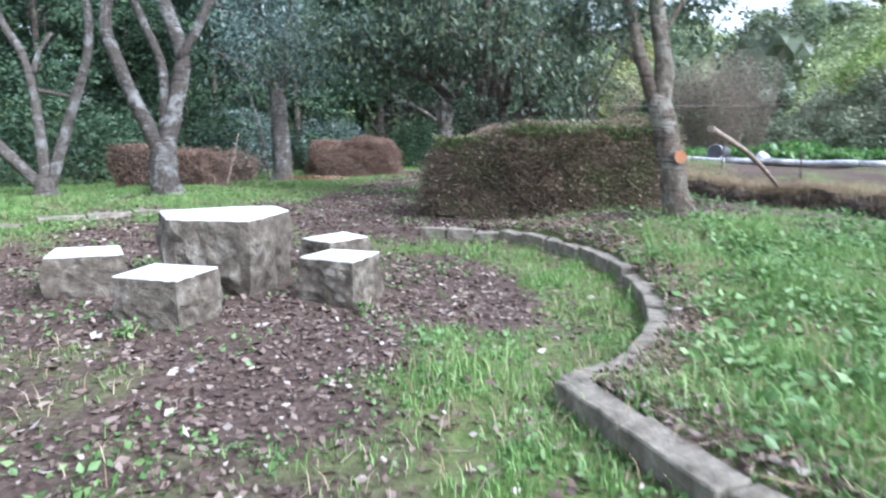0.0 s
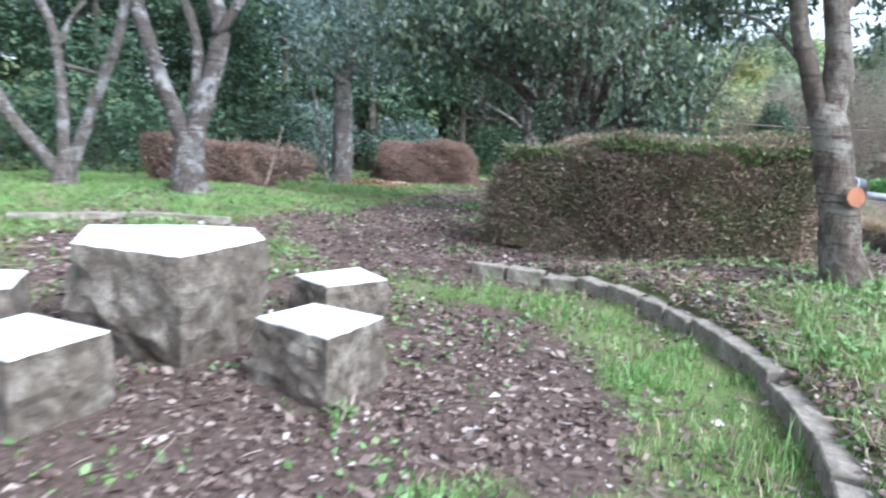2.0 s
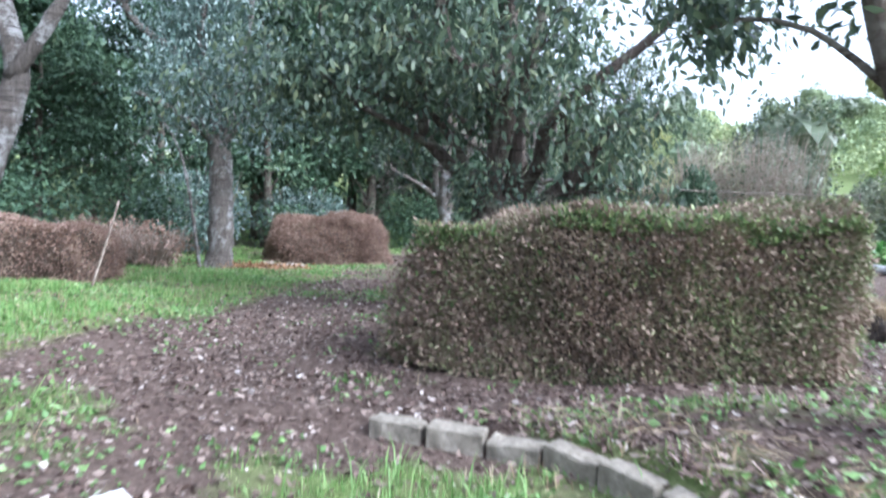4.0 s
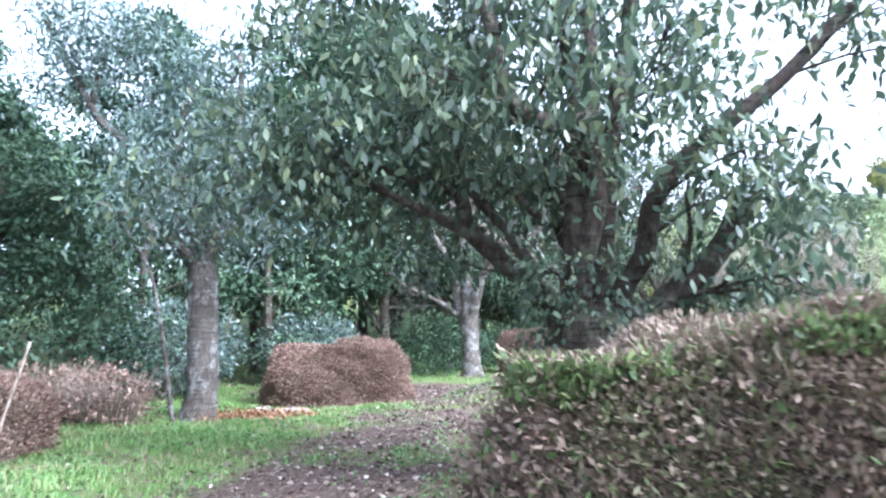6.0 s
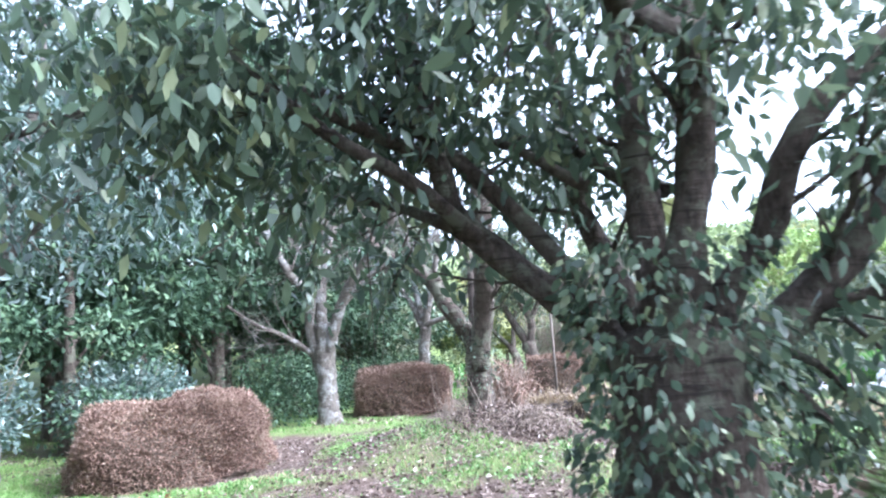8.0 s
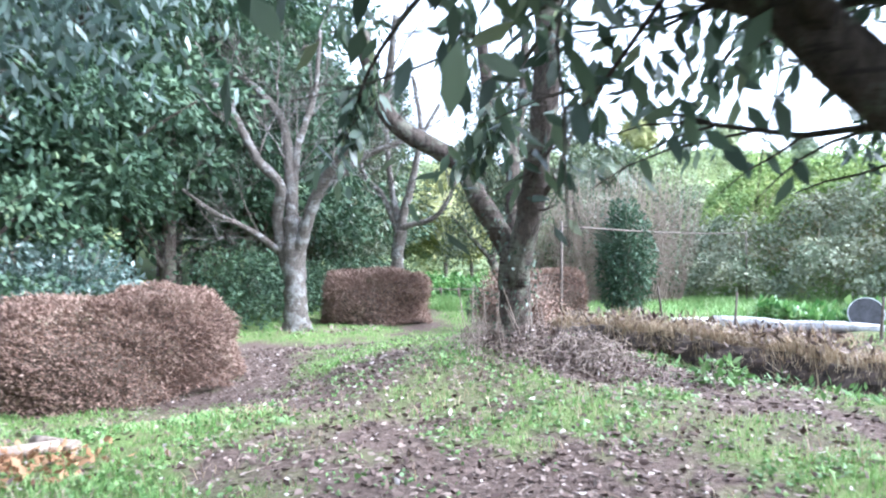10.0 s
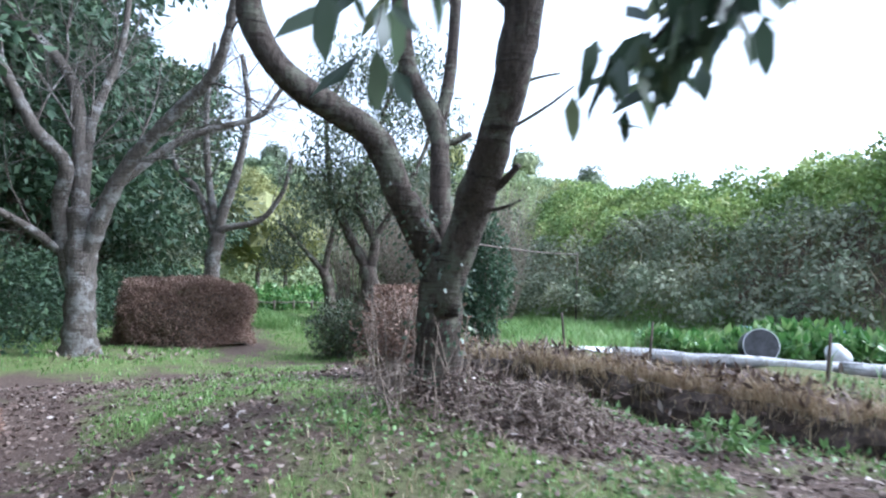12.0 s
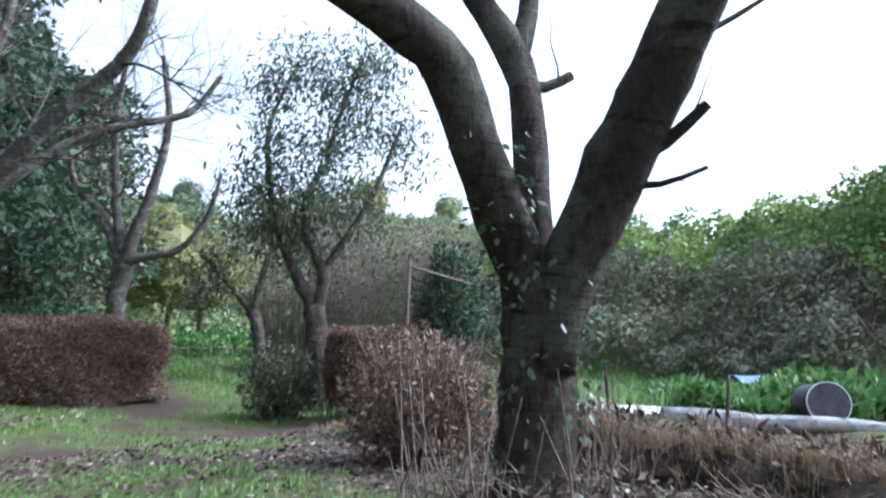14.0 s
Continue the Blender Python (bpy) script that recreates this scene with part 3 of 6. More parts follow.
# ---- hedges ----
def hedge(name, corners, base, tall, label, mat, count, seed, leaf=(0.03, 0.06), lift=0.0, shag=0.03, cushion=0.28, fresh=0):
    """A clipped hedge on a four-cornered plan; lift: how much higher its last two corners stand."""
    rng = np.random.default_rng(seed)
    c = np.array(corners, float)
    size = max(np.linalg.norm(c[0] - c[1]), np.linalg.norm(c[1] - c[2]))
    ob = thing(name, (*c.mean(0), base), label, "hedge")

    def shape(u, v, w, inset):
        # u, v over the plan and w up, each -1..1, rounded into a cushion
        q = np.stack([u, v, w], 1)
        box = np.max(np.abs(q), axis=1, keepdims=True)
        rnd = np.linalg.norm(np.stack([u, v, np.maximum(w, 0)], 1), axis=1, keepdims=True)
        rnd = np.maximum(rnd, box)
        k = (1 - cushion) * box + cushion * rnd
        q = q / np.maximum(k, 1e-6) * (1 - inset)
        a, b = (q[:, 0:1] + 1) / 2, (q[:, 1:2] + 1) / 2
        xy = (c[0] * (1 - a) + c[1] * a) * (1 - b) + (c[3] * (1 - a) + c[2] * a) * b
        top = tall + lift * a[:, 0]
        zz = ground_line + (q[:, 2] + 1) / 2 * top
        lumps = (F_MID(xy[:, 0] + zz, xy[:, 1] - zz) - 0.5) * 0.30 + (F_SMALL(xy[:, 0] - zz, xy[:, 1] + zz) - 0.5) * 0.20 + (F_FINE(xy[:, 0] + zz, xy[:, 1] + zz) - 0.5) * 0.07
        mid = c.mean(0)
        dirv = xy - mid
        dirv = dirv / np.maximum(np.linalg.norm(dirv, axis=1, keepdims=True), 0.2)
        xy = xy + dirv * lumps[:, None]
        zz = zz + lumps * np.clip(q[:, 2], 0, 1)
        return np.concatenate([xy, zz[:, None]], 1)

    ground_line = base - 0.05

    def faces(n):
        q = rng.uniform(-1, 1, (n, 3))
        la, lb = np.linalg.norm(c[1] - c[0]), np.linalg.norm(c[2] - c[1])
        area = np.array([lb * tall, lb * tall, la * tall, la * tall, la * lb])
        f = rng.choice(5, n, p=area / area.sum())
        q[f == 0, 0], q[f == 1, 0], q[f == 2, 1], q[f == 3, 1], q[f == 4, 2] = -1, 1, -1, 1, 1
        return q
    # solid dark brown core just inside the leaf shell
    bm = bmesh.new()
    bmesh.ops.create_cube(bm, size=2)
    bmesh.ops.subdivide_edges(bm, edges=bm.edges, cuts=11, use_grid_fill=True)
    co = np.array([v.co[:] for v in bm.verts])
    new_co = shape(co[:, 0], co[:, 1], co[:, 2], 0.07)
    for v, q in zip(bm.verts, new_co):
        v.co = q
    part("core_mass", bm, ob, "solid dark brown core inside the hedge", M_HEDGE_CORE)
    q = faces(count)
    inset = np.where(rng.random((count, 1)) < 0.12, rng.uniform(-0.055, 0.0, (count, 1)), rng.uniform(-0.015, 0.085, (count, 1)))
    p = shape(q[:, 0], q[:, 1], q[:, 2], inset)
    d = unit(p - np.array((*c.mean(0), base + tall * 0.3))) + rng.normal(size=(count, 3)) * 0.9 + np.array((0, 0, 0.35))
    ln = rng.uniform(leaf[0], leaf[1], count)
    part("foliage", sprig_mesh("foliage", p, d, ln, ln * rng.uniform(0.3, 0.6, count), mat, rng), ob)["kind"] = "stuff"
    # shoots sticking out
    k = count // 9
    q = faces(k)
    p = shape(q[:, 0], q[:, 1], q[:, 2], np.full((k, 1), 0.04))
    d = unit(p - np.array((*c.mean(0), base + tall * 0.3))) + rng.normal(size=(k, 3)) * 0.5 + np.array((0, 0, 0.5))
    part("shoot_growth", leaf_mesh("shoot_growth", p, d, rng.uniform(shag, shag * 4, k), 0.004, M_TWIG, rng), ob)["kind"] = "stuff"
    if fresh:
        # green new growth, thickest along the top
        q = faces(fresh)
        up = rng.random(fresh) < 0.75
        q[up, 2] = rng.uniform(0.75, 1.0, up.sum())
        p = shape(q[:, 0], q[:, 1], q[:, 2], np.full((fresh, 1), 0.0) - rng.uniform(-0.02, 0.05, (fresh, 1)))
        p = p[F_SMALL(p[:, 0] * 1.2, p[:, 1] * 1.2 + p[:, 2]) > 0.2 + 0.35 * rng.random(len(p))]
        d = rng.normal(size=p.shape) * 0.6 + np.array((0, 0, 0.8))
        L = rng.uniform(0.03, 0.075, len(p))
        part("fresh_growth", leaf_mesh("fresh_growth", p, d, L, L * 0.5, M_HEDGE_FRESH, rng), ob, "fresh green shoots")["kind"] = "stuff"
    return ob


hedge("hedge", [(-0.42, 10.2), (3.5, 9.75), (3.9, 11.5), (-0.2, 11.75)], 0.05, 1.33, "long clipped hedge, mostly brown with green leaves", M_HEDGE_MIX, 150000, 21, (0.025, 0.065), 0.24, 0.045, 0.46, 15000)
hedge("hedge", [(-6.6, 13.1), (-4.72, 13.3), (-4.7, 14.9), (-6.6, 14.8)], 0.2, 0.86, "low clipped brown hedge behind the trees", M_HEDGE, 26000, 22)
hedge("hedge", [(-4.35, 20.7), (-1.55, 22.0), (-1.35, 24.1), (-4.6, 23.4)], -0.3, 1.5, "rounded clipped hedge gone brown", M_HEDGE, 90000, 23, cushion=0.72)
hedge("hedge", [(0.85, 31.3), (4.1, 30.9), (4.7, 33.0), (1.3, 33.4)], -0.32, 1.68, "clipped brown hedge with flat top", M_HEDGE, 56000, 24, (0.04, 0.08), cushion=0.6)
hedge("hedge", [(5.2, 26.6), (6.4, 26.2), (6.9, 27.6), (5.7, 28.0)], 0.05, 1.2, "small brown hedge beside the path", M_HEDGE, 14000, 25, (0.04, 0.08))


# ---- trees ----
def spread(base_dir, amount, rnd):
    v = Vector((rnd.gauss(0, 1), rnd.gauss(0, 1), rnd.gauss(0, 1)))
    return (base_dir + v * amount).normalized()


def fork(bm, line, r, depth, rnd, tips, length, droop=0.0, kids=4, start=0.3, seg=5):
    """Branchlets along a limb, forking on; their outer points go to tips."""
    n = len(line)
    for _ in range(kids):
        u = rnd.uniform(start, 1.0)
        k = min(n - 2, int(u * (n - 1)))
        d = (line[k + 1] - line[k]).normalized()
        d = spread(d, 0.55, rnd)
        d.z += 0.18 - droop
        ln = length * rnd.uniform(0.6, 1.2) * (1.15 - 0.4 * u)
        pts, p = [line[k].copy()], line[k].copy()
        for _s in range(5):
            d = spread(d, 0.16, rnd)
            d.z -= droop * 0.35
            p = p + d * ln / 5
            pts.append(p.copy())
        rr = r * (1 - 0.55 * u) * 0.55
        tube(bm, pts, rr, rr * 0.3, seg, 0.0)
        tips.extend((q, d.copy()) for q in pts[2:])
        if depth > 1:
            fork(bm, pts, rr, depth - 1, rnd, tips, length * 0.6, droop, kids, 0.35, 4)


def limb_tree(name, label, trunk, r_trunk, limbs, bark, seed, category="tree", twig_len=1.0, kids=4, depth=2, droop=0.0, leaves=0, leaf_mat=None,
              leaf=(0.08, 0.14), leaf_ratio=0.36, cloud=0.18, leaf_droop=0.7, group="", seg=12, flare=0.5, crown_label="", twigs_from=0.3, bare=(), foot_bark=None):
    rnd = random.Random(seed)
    rng = np.random.default_rng(seed)
    foot = Vector(trunk[0])
    z = ground_z(foot.x, foot.y)
    ob = thing(name, (foot.x, foot.y, z), label, category, group)
    line = smooth_line([(foot.x, foot.y, z - 0.12)] + [Vector(p) for p in trunk if p[2] > z + 0.05], 0.12)
    top = line[-1] - line[-2]
    body = tube(bmesh.new(), line + [line[-1] + top * 0.6], r_trunk, r_trunk * 0.8, seg, 0.10, flare)
    for v in body.verts:
        if (v.co - line[-1]).dot(top.normalized()) > top.length * 0.4:
            v.co = line[-1] + top * 0.7 + (v.co - line[-1] - top * 0.6) * 0.45
    part("trunk", body, ob, mat=foot_bark or bark)
    tips = []
    tw = bmesh.new()
    for pts, r0, r1 in limbs:
        foot_of = Vector(pts[0])
        if (foot_of - line[-1]).length < r_trunk * 2.2:
            low = max(0, len(line) - 1 - int(r_trunk * 2.6 / 0.12))
            pts = [line[low].lerp(foot_of, 0.25)] + list(pts)
        ln = smooth_line(pts, 0.14)
        part("limb", tube(bmesh.new(), ln, r0, r1, max(6, seg - 2), 0.09), ob, mat=bark)
        fork(tw, ln, max(r1, r0 * 0.45), depth, rnd, tips, twig_len, droop, kids, twigs_from)
        tips.extend((q, Vector((0, 0, 1))) for q in ln[-3:])
    if len(tw.verts):
        for f in tw.faces:
            f.smooth = True
        part("branchwork", tw, ob, mat=bark)["kind"] = "stuff"
    else:
        tw.free()
    if leaves:
        t = np.array([q[0][:] for q in tips])
        for bx0, bx1, by0, by1, bz in bare:
            t = t[~((t[:, 0] > bx0) & (t[:, 0] < bx1) & (t[:, 1] > by0) & (t[:, 1] < by1) & (t[:, 2] < bz))]
        k = rng.integers(0, len(t), leaves)
        p = t[k] + rng.normal(size=(leaves, 3)) * cloud
        d = rng.normal(size=(leaves, 3)) * 0.7 + np.array((0, 0, -leaf_droop))
        L = rng.uniform(leaf[0], leaf[1], leaves)
        part("crown", leaf_mesh("crown", p, d, L, L * leaf_ratio, leaf_mat, rng), ob, crown_label)["kind"] = "stuff"
    return ob, tips


# three-stemmed pale tree
limb_tree("bare_tree", "pale-barked three-stemmed bare tree on the upper lawn", [(-7.05, 11.77, .2), (-7.08, 11.82, .55)], 0.2,
          [([(-7.12, 11.8, .4), (-7.9, 11.73, 1.28), (-8.36, 11.74, 2.09), (-8.68, 11.78, 2.86), (-9.1, 11.87, 4.1), (-9.2, 11.9, 5.2)], 0.12, 0.05),
           ([(-7.07, 11.82, .45), (-7.22, 12.0, 1.96), (-7.41, 12.07, 2.74), (-7.77, 12.09, 3.41), (-8.0, 12.18, 4.4), (-8.1, 12.2, 5.4)], 0.11, 0.04),
           ([(-6.98, 11.85, .5), (-6.64, 12.11, 1.76), (-6.39, 12.31, 2.71), (-6.37, 12.44, 3.5), (-6.57, 12.56, 4.6), (-6.5, 12.6, 5.6)], 0.11, 0.05),
           ([(-7.23, 12.02, 2.11), (-6.96, 12.08, 2.06), (-6.6, 12.15, 1.98)], 0.045, 0.03),
           ([(-7.26, 12.05, 2.36), (-7.13, 12.15, 2.81), (-6.92, 12.25, 3.12)], 0.05, 0.03)], M_BARK_PALE, 31, twig_len=0.9, kids=2, twigs_from=0.7)
# forked tree on the upper lawn
limb_tree("bare_tree", "grey forked bare tree on the upper lawn", [(-4.7, 11.38, .3), (-4.77, 11.41, .68), (-4.81, 11.47, 1.17)], 0.25,
          [([(-4.85, 11.45, 1.05), (-5.19, 11.48, 1.83), (-5.5, 11.53, 2.63), (-5.65, 11.59, 3.25), (-5.45, 11.8, 4.35), (-5.3, 11.9, 5.3)], 0.15, 0.07),
           ([(-4.74, 11.48, 1.05), (-4.63, 11.69, 1.78), (-4.53, 11.92, 2.66), (-4.79, 12.06, 3.45), (-5.06, 12.23, 4.5), (-5.1, 12.3, 5.6)], 0.17, 0.08),
           ([(-4.55, 11.85, 2.6), (-4.22, 11.92, 3.16), (-3.97, 12.08, 3.81), (-3.78, 12.24, 4.6)], 0.09, 0.05),
           ([(-4.78, 11.6, 1.4), (-4.86, 11.86, 2.42), (-5.15, 11.91, 3.23), (-5.63, 11.95, 4.3)], 0.12, 0.05)], M_BARK_GREY, 32, twig_len=1.0, kids=2, twigs_from=0.75)
# single trunk with blue-green crown
limb_tree("evergreen_tree", "grey trunk with broken limbs under glossy blue-green leaves", [(-4.27, 17.63, .06), (-4.31, 17.79, 1.18), (-4.4, 17.96, 2.44)], 0.26,
          [([(-4.42, 17.94, 2.3), (-4.76, 17.96, 2.98), (-5.02, 17.98, 3.53), (-4.84, 18.18, 4.53)], 0.13, 0.05),
           ([(-4.4, 17.96, 2.4), (-4.77, 18.09, 3.83), (-5.37, 18.01, 4.28), (-6.1, 17.93, 4.8), (-6.6, 17.9, 5.6), (-7.3, 17.9, 6.9)], 0.12, 0.05),
           ([(-6.3, 17.92, 5.1), (-6.2, 17.9, 5.8), (-5.9, 17.9, 6.5)], 0.05, 0.025),
           ([(-4.4, 18.0, 2.5), (-4.1, 18.1, 3.9), (-3.9, 18.1, 5.0), (-3.9, 18.0, 6.0)], 0.10, 0.04),
           ([(-4.8, 18.1, 3.9), (-4.9, 18.1, 4.7), (-4.7, 18.1, 5.6)], 0.08, 0.04),
           ([(-4.38, 17.96, 2.37), (-4.21, 18.1, 3.02), (-4.4, 18.25, 4.2)], 0.14, 0.06),
           ([(-4.35, 17.95, 2.4), (-3.8, 17.7, 3.1), (-3.1, 17.4, 3.5), (-2.5, 17.1, 3.5)], 0.09, 0.04),
           ([(-4.4, 17.9, 2.4), (-5.0, 17.3, 3.0), (-5.6, 16.9, 3.3)], 0.09, 0.04)], M_BARK_PALE, 33, twig_len=1.1, kids=5, droop=0.1, bare=((-6.5, -2.5, 16, 19, 2.75),),
          leaves=15000, leaf_mat=M_LEAF_BLUE, leaf=(0.08, 0.15), cloud=0.32)
# tree with the sawn stub on the lawn
t4, _ = limb_tree("lawn_tree", "brown-barked tree with a freshly sawn stub", [(2.87, 7.92, .26), (2.75, 8.0, .89), (2.65, 8.08, 1.46), (2.57, 8.12, 1.74)], 0.17,
          [([(2.54, 8.12, 1.68), (2.46, 8.15, 1.95), (2.35, 8.19, 2.26), (2.25, 8.26, 2.75), (2.1, 8.3, 3.4)], 0.09, 0.06),
           ([(2.6, 8.11, 1.66), (2.64, 8.16, 2.04), (2.6, 8.21, 2.43), (2.54, 8.28, 2.9), (2.6, 8.3, 3.7)], 0.12, 0.08),
           ([(2.4, 8.17, 2.1), (2.1, 8.5, 2.5), (1.8, 8.75, 2.62), (1.55, 8.95, 2.55)], 0.026, 0.01),
           ([(2.6, 8.22, 2.5), (3.0, 8.5, 3.0), (3.3, 8.6, 3.1)], 0.04, 0.015)], M_BARK_BROWN, 34, twig_len=0.7, kids=3, droop=0.1,
          leaves=2600, leaf_mat=M_LEAF_BIG, leaf=(0.08, 0.14), cloud=0.14, twigs_from=0.45)
part("stub", tube(bmesh.new(), [Vector((2.72, 8.03, 1.03)), Vector((2.76, 7.9, 1.07)), Vector((2.775, 7.82, 1.085))], 0.09, 0.085, 12), t4, "sawn branch stub", M_BARK_BROWN)
part("cut_face", tube(bmesh.new(), [Vector((2.7755, 7.817, 1.0855)), Vector((2.7765, 7.813, 1.086))], 0.08, 0.078, 14), t4, "orange freshly cut wood", M_CUT)
# great evergreen by the hedge
BIG_LIMBS = [([(0.62, 13.5, 1.45), (0.47, 13.75, 1.72), (0.16, 13.84, 2.0), (-.09, 13.93, 2.24), (-.22, 13.95, 2.4), (-.26, 13.97, 2.6), (-.29, 14.02, 2.82), (-.33, 14.15, 3.3), (-.45, 14.3, 4.2)], 0.13, 0.05),
             ([(-.12, 13.93, 2.26), (-.45, 14.3, 2.5), (-.75, 14.5, 2.62), (-1.0, 14.62, 2.66)], 0.055, 0.02),
             ([(-.05, 13.92, 2.2), (-.35, 13.7, 2.38), (-.65, 13.45, 2.5), (-1.1, 13.3, 2.72), (-1.6, 13.2, 3.1)], 0.06, 0.025),
             ([(0.74, 13.5, 1.55), (0.78, 13.85, 2.05), (0.70, 13.99, 2.39), (0.66, 14.03, 2.72), (0.68, 14.15, 3.2), (0.7, 14.3, 4.2)], 0.105, 0.05),
             ([(0.70, 13.0, 1.75), (0.82, 12.86, 2.47), (0.79, 12.76, 2.91), (0.8, 12.8, 3.6), (0.82, 12.9, 4.7)], 0.12, 0.06),
             ([(0.69, 13.2, 1.9), (0.76, 13.35, 2.74), (0.79, 13.45, 3.34), (0.74, 13.5, 4.14), (0.5, 13.7, 5.2)], 0.125, 0.06),
             ([(0.92, 13.2, 1.8), (1.0, 13.15, 2.68), (1.08, 13.1, 3.36), (1.19, 13.0, 4.0), (1.3, 12.8, 5.0)], 0.11, 0.06),
             ([(1.05, 13.15, 1.65), (1.22, 12.95, 2.0), (1.25, 12.75, 2.39), (1.45, 12.65, 2.7), (1.75, 12.58, 2.95), (2.25, 12.5, 3.35), (2.8, 12.45, 3.9)], 0.12, 0.05),
             ([(1.05, 13.12, 1.4), (1.3, 13.05, 1.52), (1.61, 12.98, 1.8), (1.8, 12.87, 2.02), (1.96, 12.88, 2.25), (2.02, 12.87, 2.5)], 0.15, 0.09),
             ([(0.8, 12.8, 3.15), (0.6, 12.68, 3.06), (0.38, 12.58, 3.04), (0.11, 12.42, 3.14), (-.02, 12.35, 3.6), (-.2, 12.3, 4.4)], 0.085, 0.05),
             ([(0.5, 13.5, 1.7), (-.2, 14.0, 2.8), (-.9, 14.3, 3.3), (-1.6, 14.6, 3.4), (-2.4, 14.7, 3.2)], 0.08, 0.03),
             ([(-.3, 14.0, 2.75), (-1.2, 13.7, 3.0), (-2.0, 13.9, 3.1), (-2.9, 14.2, 2.9)], 0.05, 0.02),
             ([(-.1, 12.3, 4.0), (-.9, 12.6, 4.3), (-1.5, 13.0, 4.4)], 0.05, 0.02)]
big, _ = limb_tree("great_evergreen", "great many-limbed evergreen tree with drooping leaves", [(0.82, 13.25, .1), (0.78, 13.24, .7), (0.77, 13.2, 1.2), (0.78, 13.22, 1.5)], 0.43, BIG_LIMBS,
          M_BARK_DARK, 35, twig_len=1.25, kids=6, depth=2, droop=0.22, leaves=17500, leaf_mat=M_LEAF_BIG, leaf=(0.085, 0.155), leaf_ratio=0.42, cloud=0.2, leaf_droop=0.9, flare=0.35, twigs_from=0.35,
          bare=((-3.0, -0.75, 9, 15.2, 2.15), (-3.0, 0.5, 13.6, 15.5, 2.05), (-4, 5, 15.3, 19, 9), (-4, 0.7, 14.75, 19, 9), (-4, -0.95, 14.1, 19, 9), (-3, -1.0, 9.0, 12.2, 9), (0.1, 1.5, 12.4, 14.0, 2.6)))
# pale leaning tree, limbs reaching wide
limb_tree("bare_tree", "pale wide-limbed bare tree with scraps of debris at its foot", [(0.15, 29.88, -.25), (0.09, 29.88, .72), (0.07, 29.84, 1.72), (0.02, 29.82, 2.6)], 0.33,
          [([(-.05, 29.95, 1.2), (-.35, 29.86, 2.58), (-.33, 29.55, 3.43), (-.87, 29.66, 4.06), (-1.46, 29.77, 5.2), (-2.0, 29.9, 6.1), (-2.6, 30, 7.4)], 0.18, 0.06),
           ([(-.1, 30.0, 1.6), (-.75, 29.79, 2.11), (-1.31, 29.56, 2.42), (-1.91, 29.36, 2.7), (-2.6, 29.2, 3.2)], 0.11, 0.04),
           ([(0.01, 29.82, 2.5), (-.1, 30.07, 4.54), (-.31, 30.42, 5.38), (-.9, 31.04, 6.22), (-1.5, 31.7, 6.8), (-2.1, 32.3, 8.0)], 0.2, 0.05),
           ([(0.02, 29.82, 2.5), (0.11, 29.99, 4.22), (0.34, 30.1, 5.09), (0.61, 30.16, 6.0), (0.76, 30.3, 7.7)], 0.16, 0.05),
           ([(0.12, 29.8, 1.6), (0.59, 29.15, 3.28), (1.32, 28.33, 4.48), (1.76, 27.74, 5.09), (1.92, 27.35, 5.78), (2.0, 27, 7.1)], 0.19, 0.07),
           ([(0.55, 29.3, 3.1), (1.42, 29.08, 3.94), (2.12, 28.87, 4.37), (3.04, 28.51, 4.76), (3.5, 28.4, 5.5)], 0.11, 0.04)], M_BARK_PALE, 36, twig_len=2.1, kids=7, depth=3, twigs_from=0.2)
# bare trees further along
limb_tree("bare_tree", "slender bare grey tree behind the clipped hedge", [(4.31, 35.39, -.3), (4.23, 35.38, 1.46), (4.32, 35.25, 2.6)], 0.27,
          [([(4.33, 35.25, 2.4), (4.35, 35.2, 3.0), (4.68, 34.9, 4.54), (4.86, 34.7, 6.25), (4.6, 34.8, 8.0)], 0.2, 0.06),
           ([(4.31, 35.27, 2.3), (3.75, 35.6, 3.81), (3.14, 35.98, 4.63), (2.9, 36.0, 6.2)], 0.15, 0.05),
           ([(4.29, 35.27, 2.6), (4.0, 35.4, 4.17), (3.82, 35.4, 6.2), (3.9, 35.2, 8.3)], 0.15, 0.05),
           ([(4.4, 35.1, 2.7), (5.32, 34.53, 3.04), (5.82, 34.12, 3.91), (6.0, 33.9, 5.0)], 0.13, 0.05)], M_BARK_PALE, 37, twig_len=1.8, kids=4, depth=3)
limb_tree("twisted_tree", "dark twisted tree with thin drooping foliage", [(6.4, 29.2, 0), (6.3, 29.25, .9), (6.18, 29.3, 1.7)], 0.26,
          [([(6.2, 29.3, 1.6), (5.72, 29.59, 2.59), (5.46, 29.74, 3.33), (5.2, 29.8, 4.3)], 0.17, 0.06),
           ([(6.22, 29.25, 1.6), (6.28, 29.18, 2.37), (6.0, 29.36, 2.98), (5.9, 29.4, 3.85), (6.3, 29.3, 4.8)], 0.15, 0.06),
           ([(6.2, 29.2, 2.3), (6.7, 28.9, 3.3), (7.1, 28.7, 4.2), (7.6, 28.6, 5.6)], 0.1, 0.04),
           ([(5.3, 29.8, 4.0), (5.2, 29.9, 5.2), (5.6, 29.8, 6.6)], 0.07, 0.03),
           ([(6.2, 29.3, 4.4), (6.4, 29.2, 5.6), (6.8, 29.0, 7.0)], 0.07, 0.03)], M_BARK_DARK, 38, twig_len=1.5, kids=5, droop=0.2,
          leaves=9000, leaf_mat=M_LEAF_OLIVE, leaf=(0.10, 0.2), cloud=0.3, leaf_ratio=0.3)
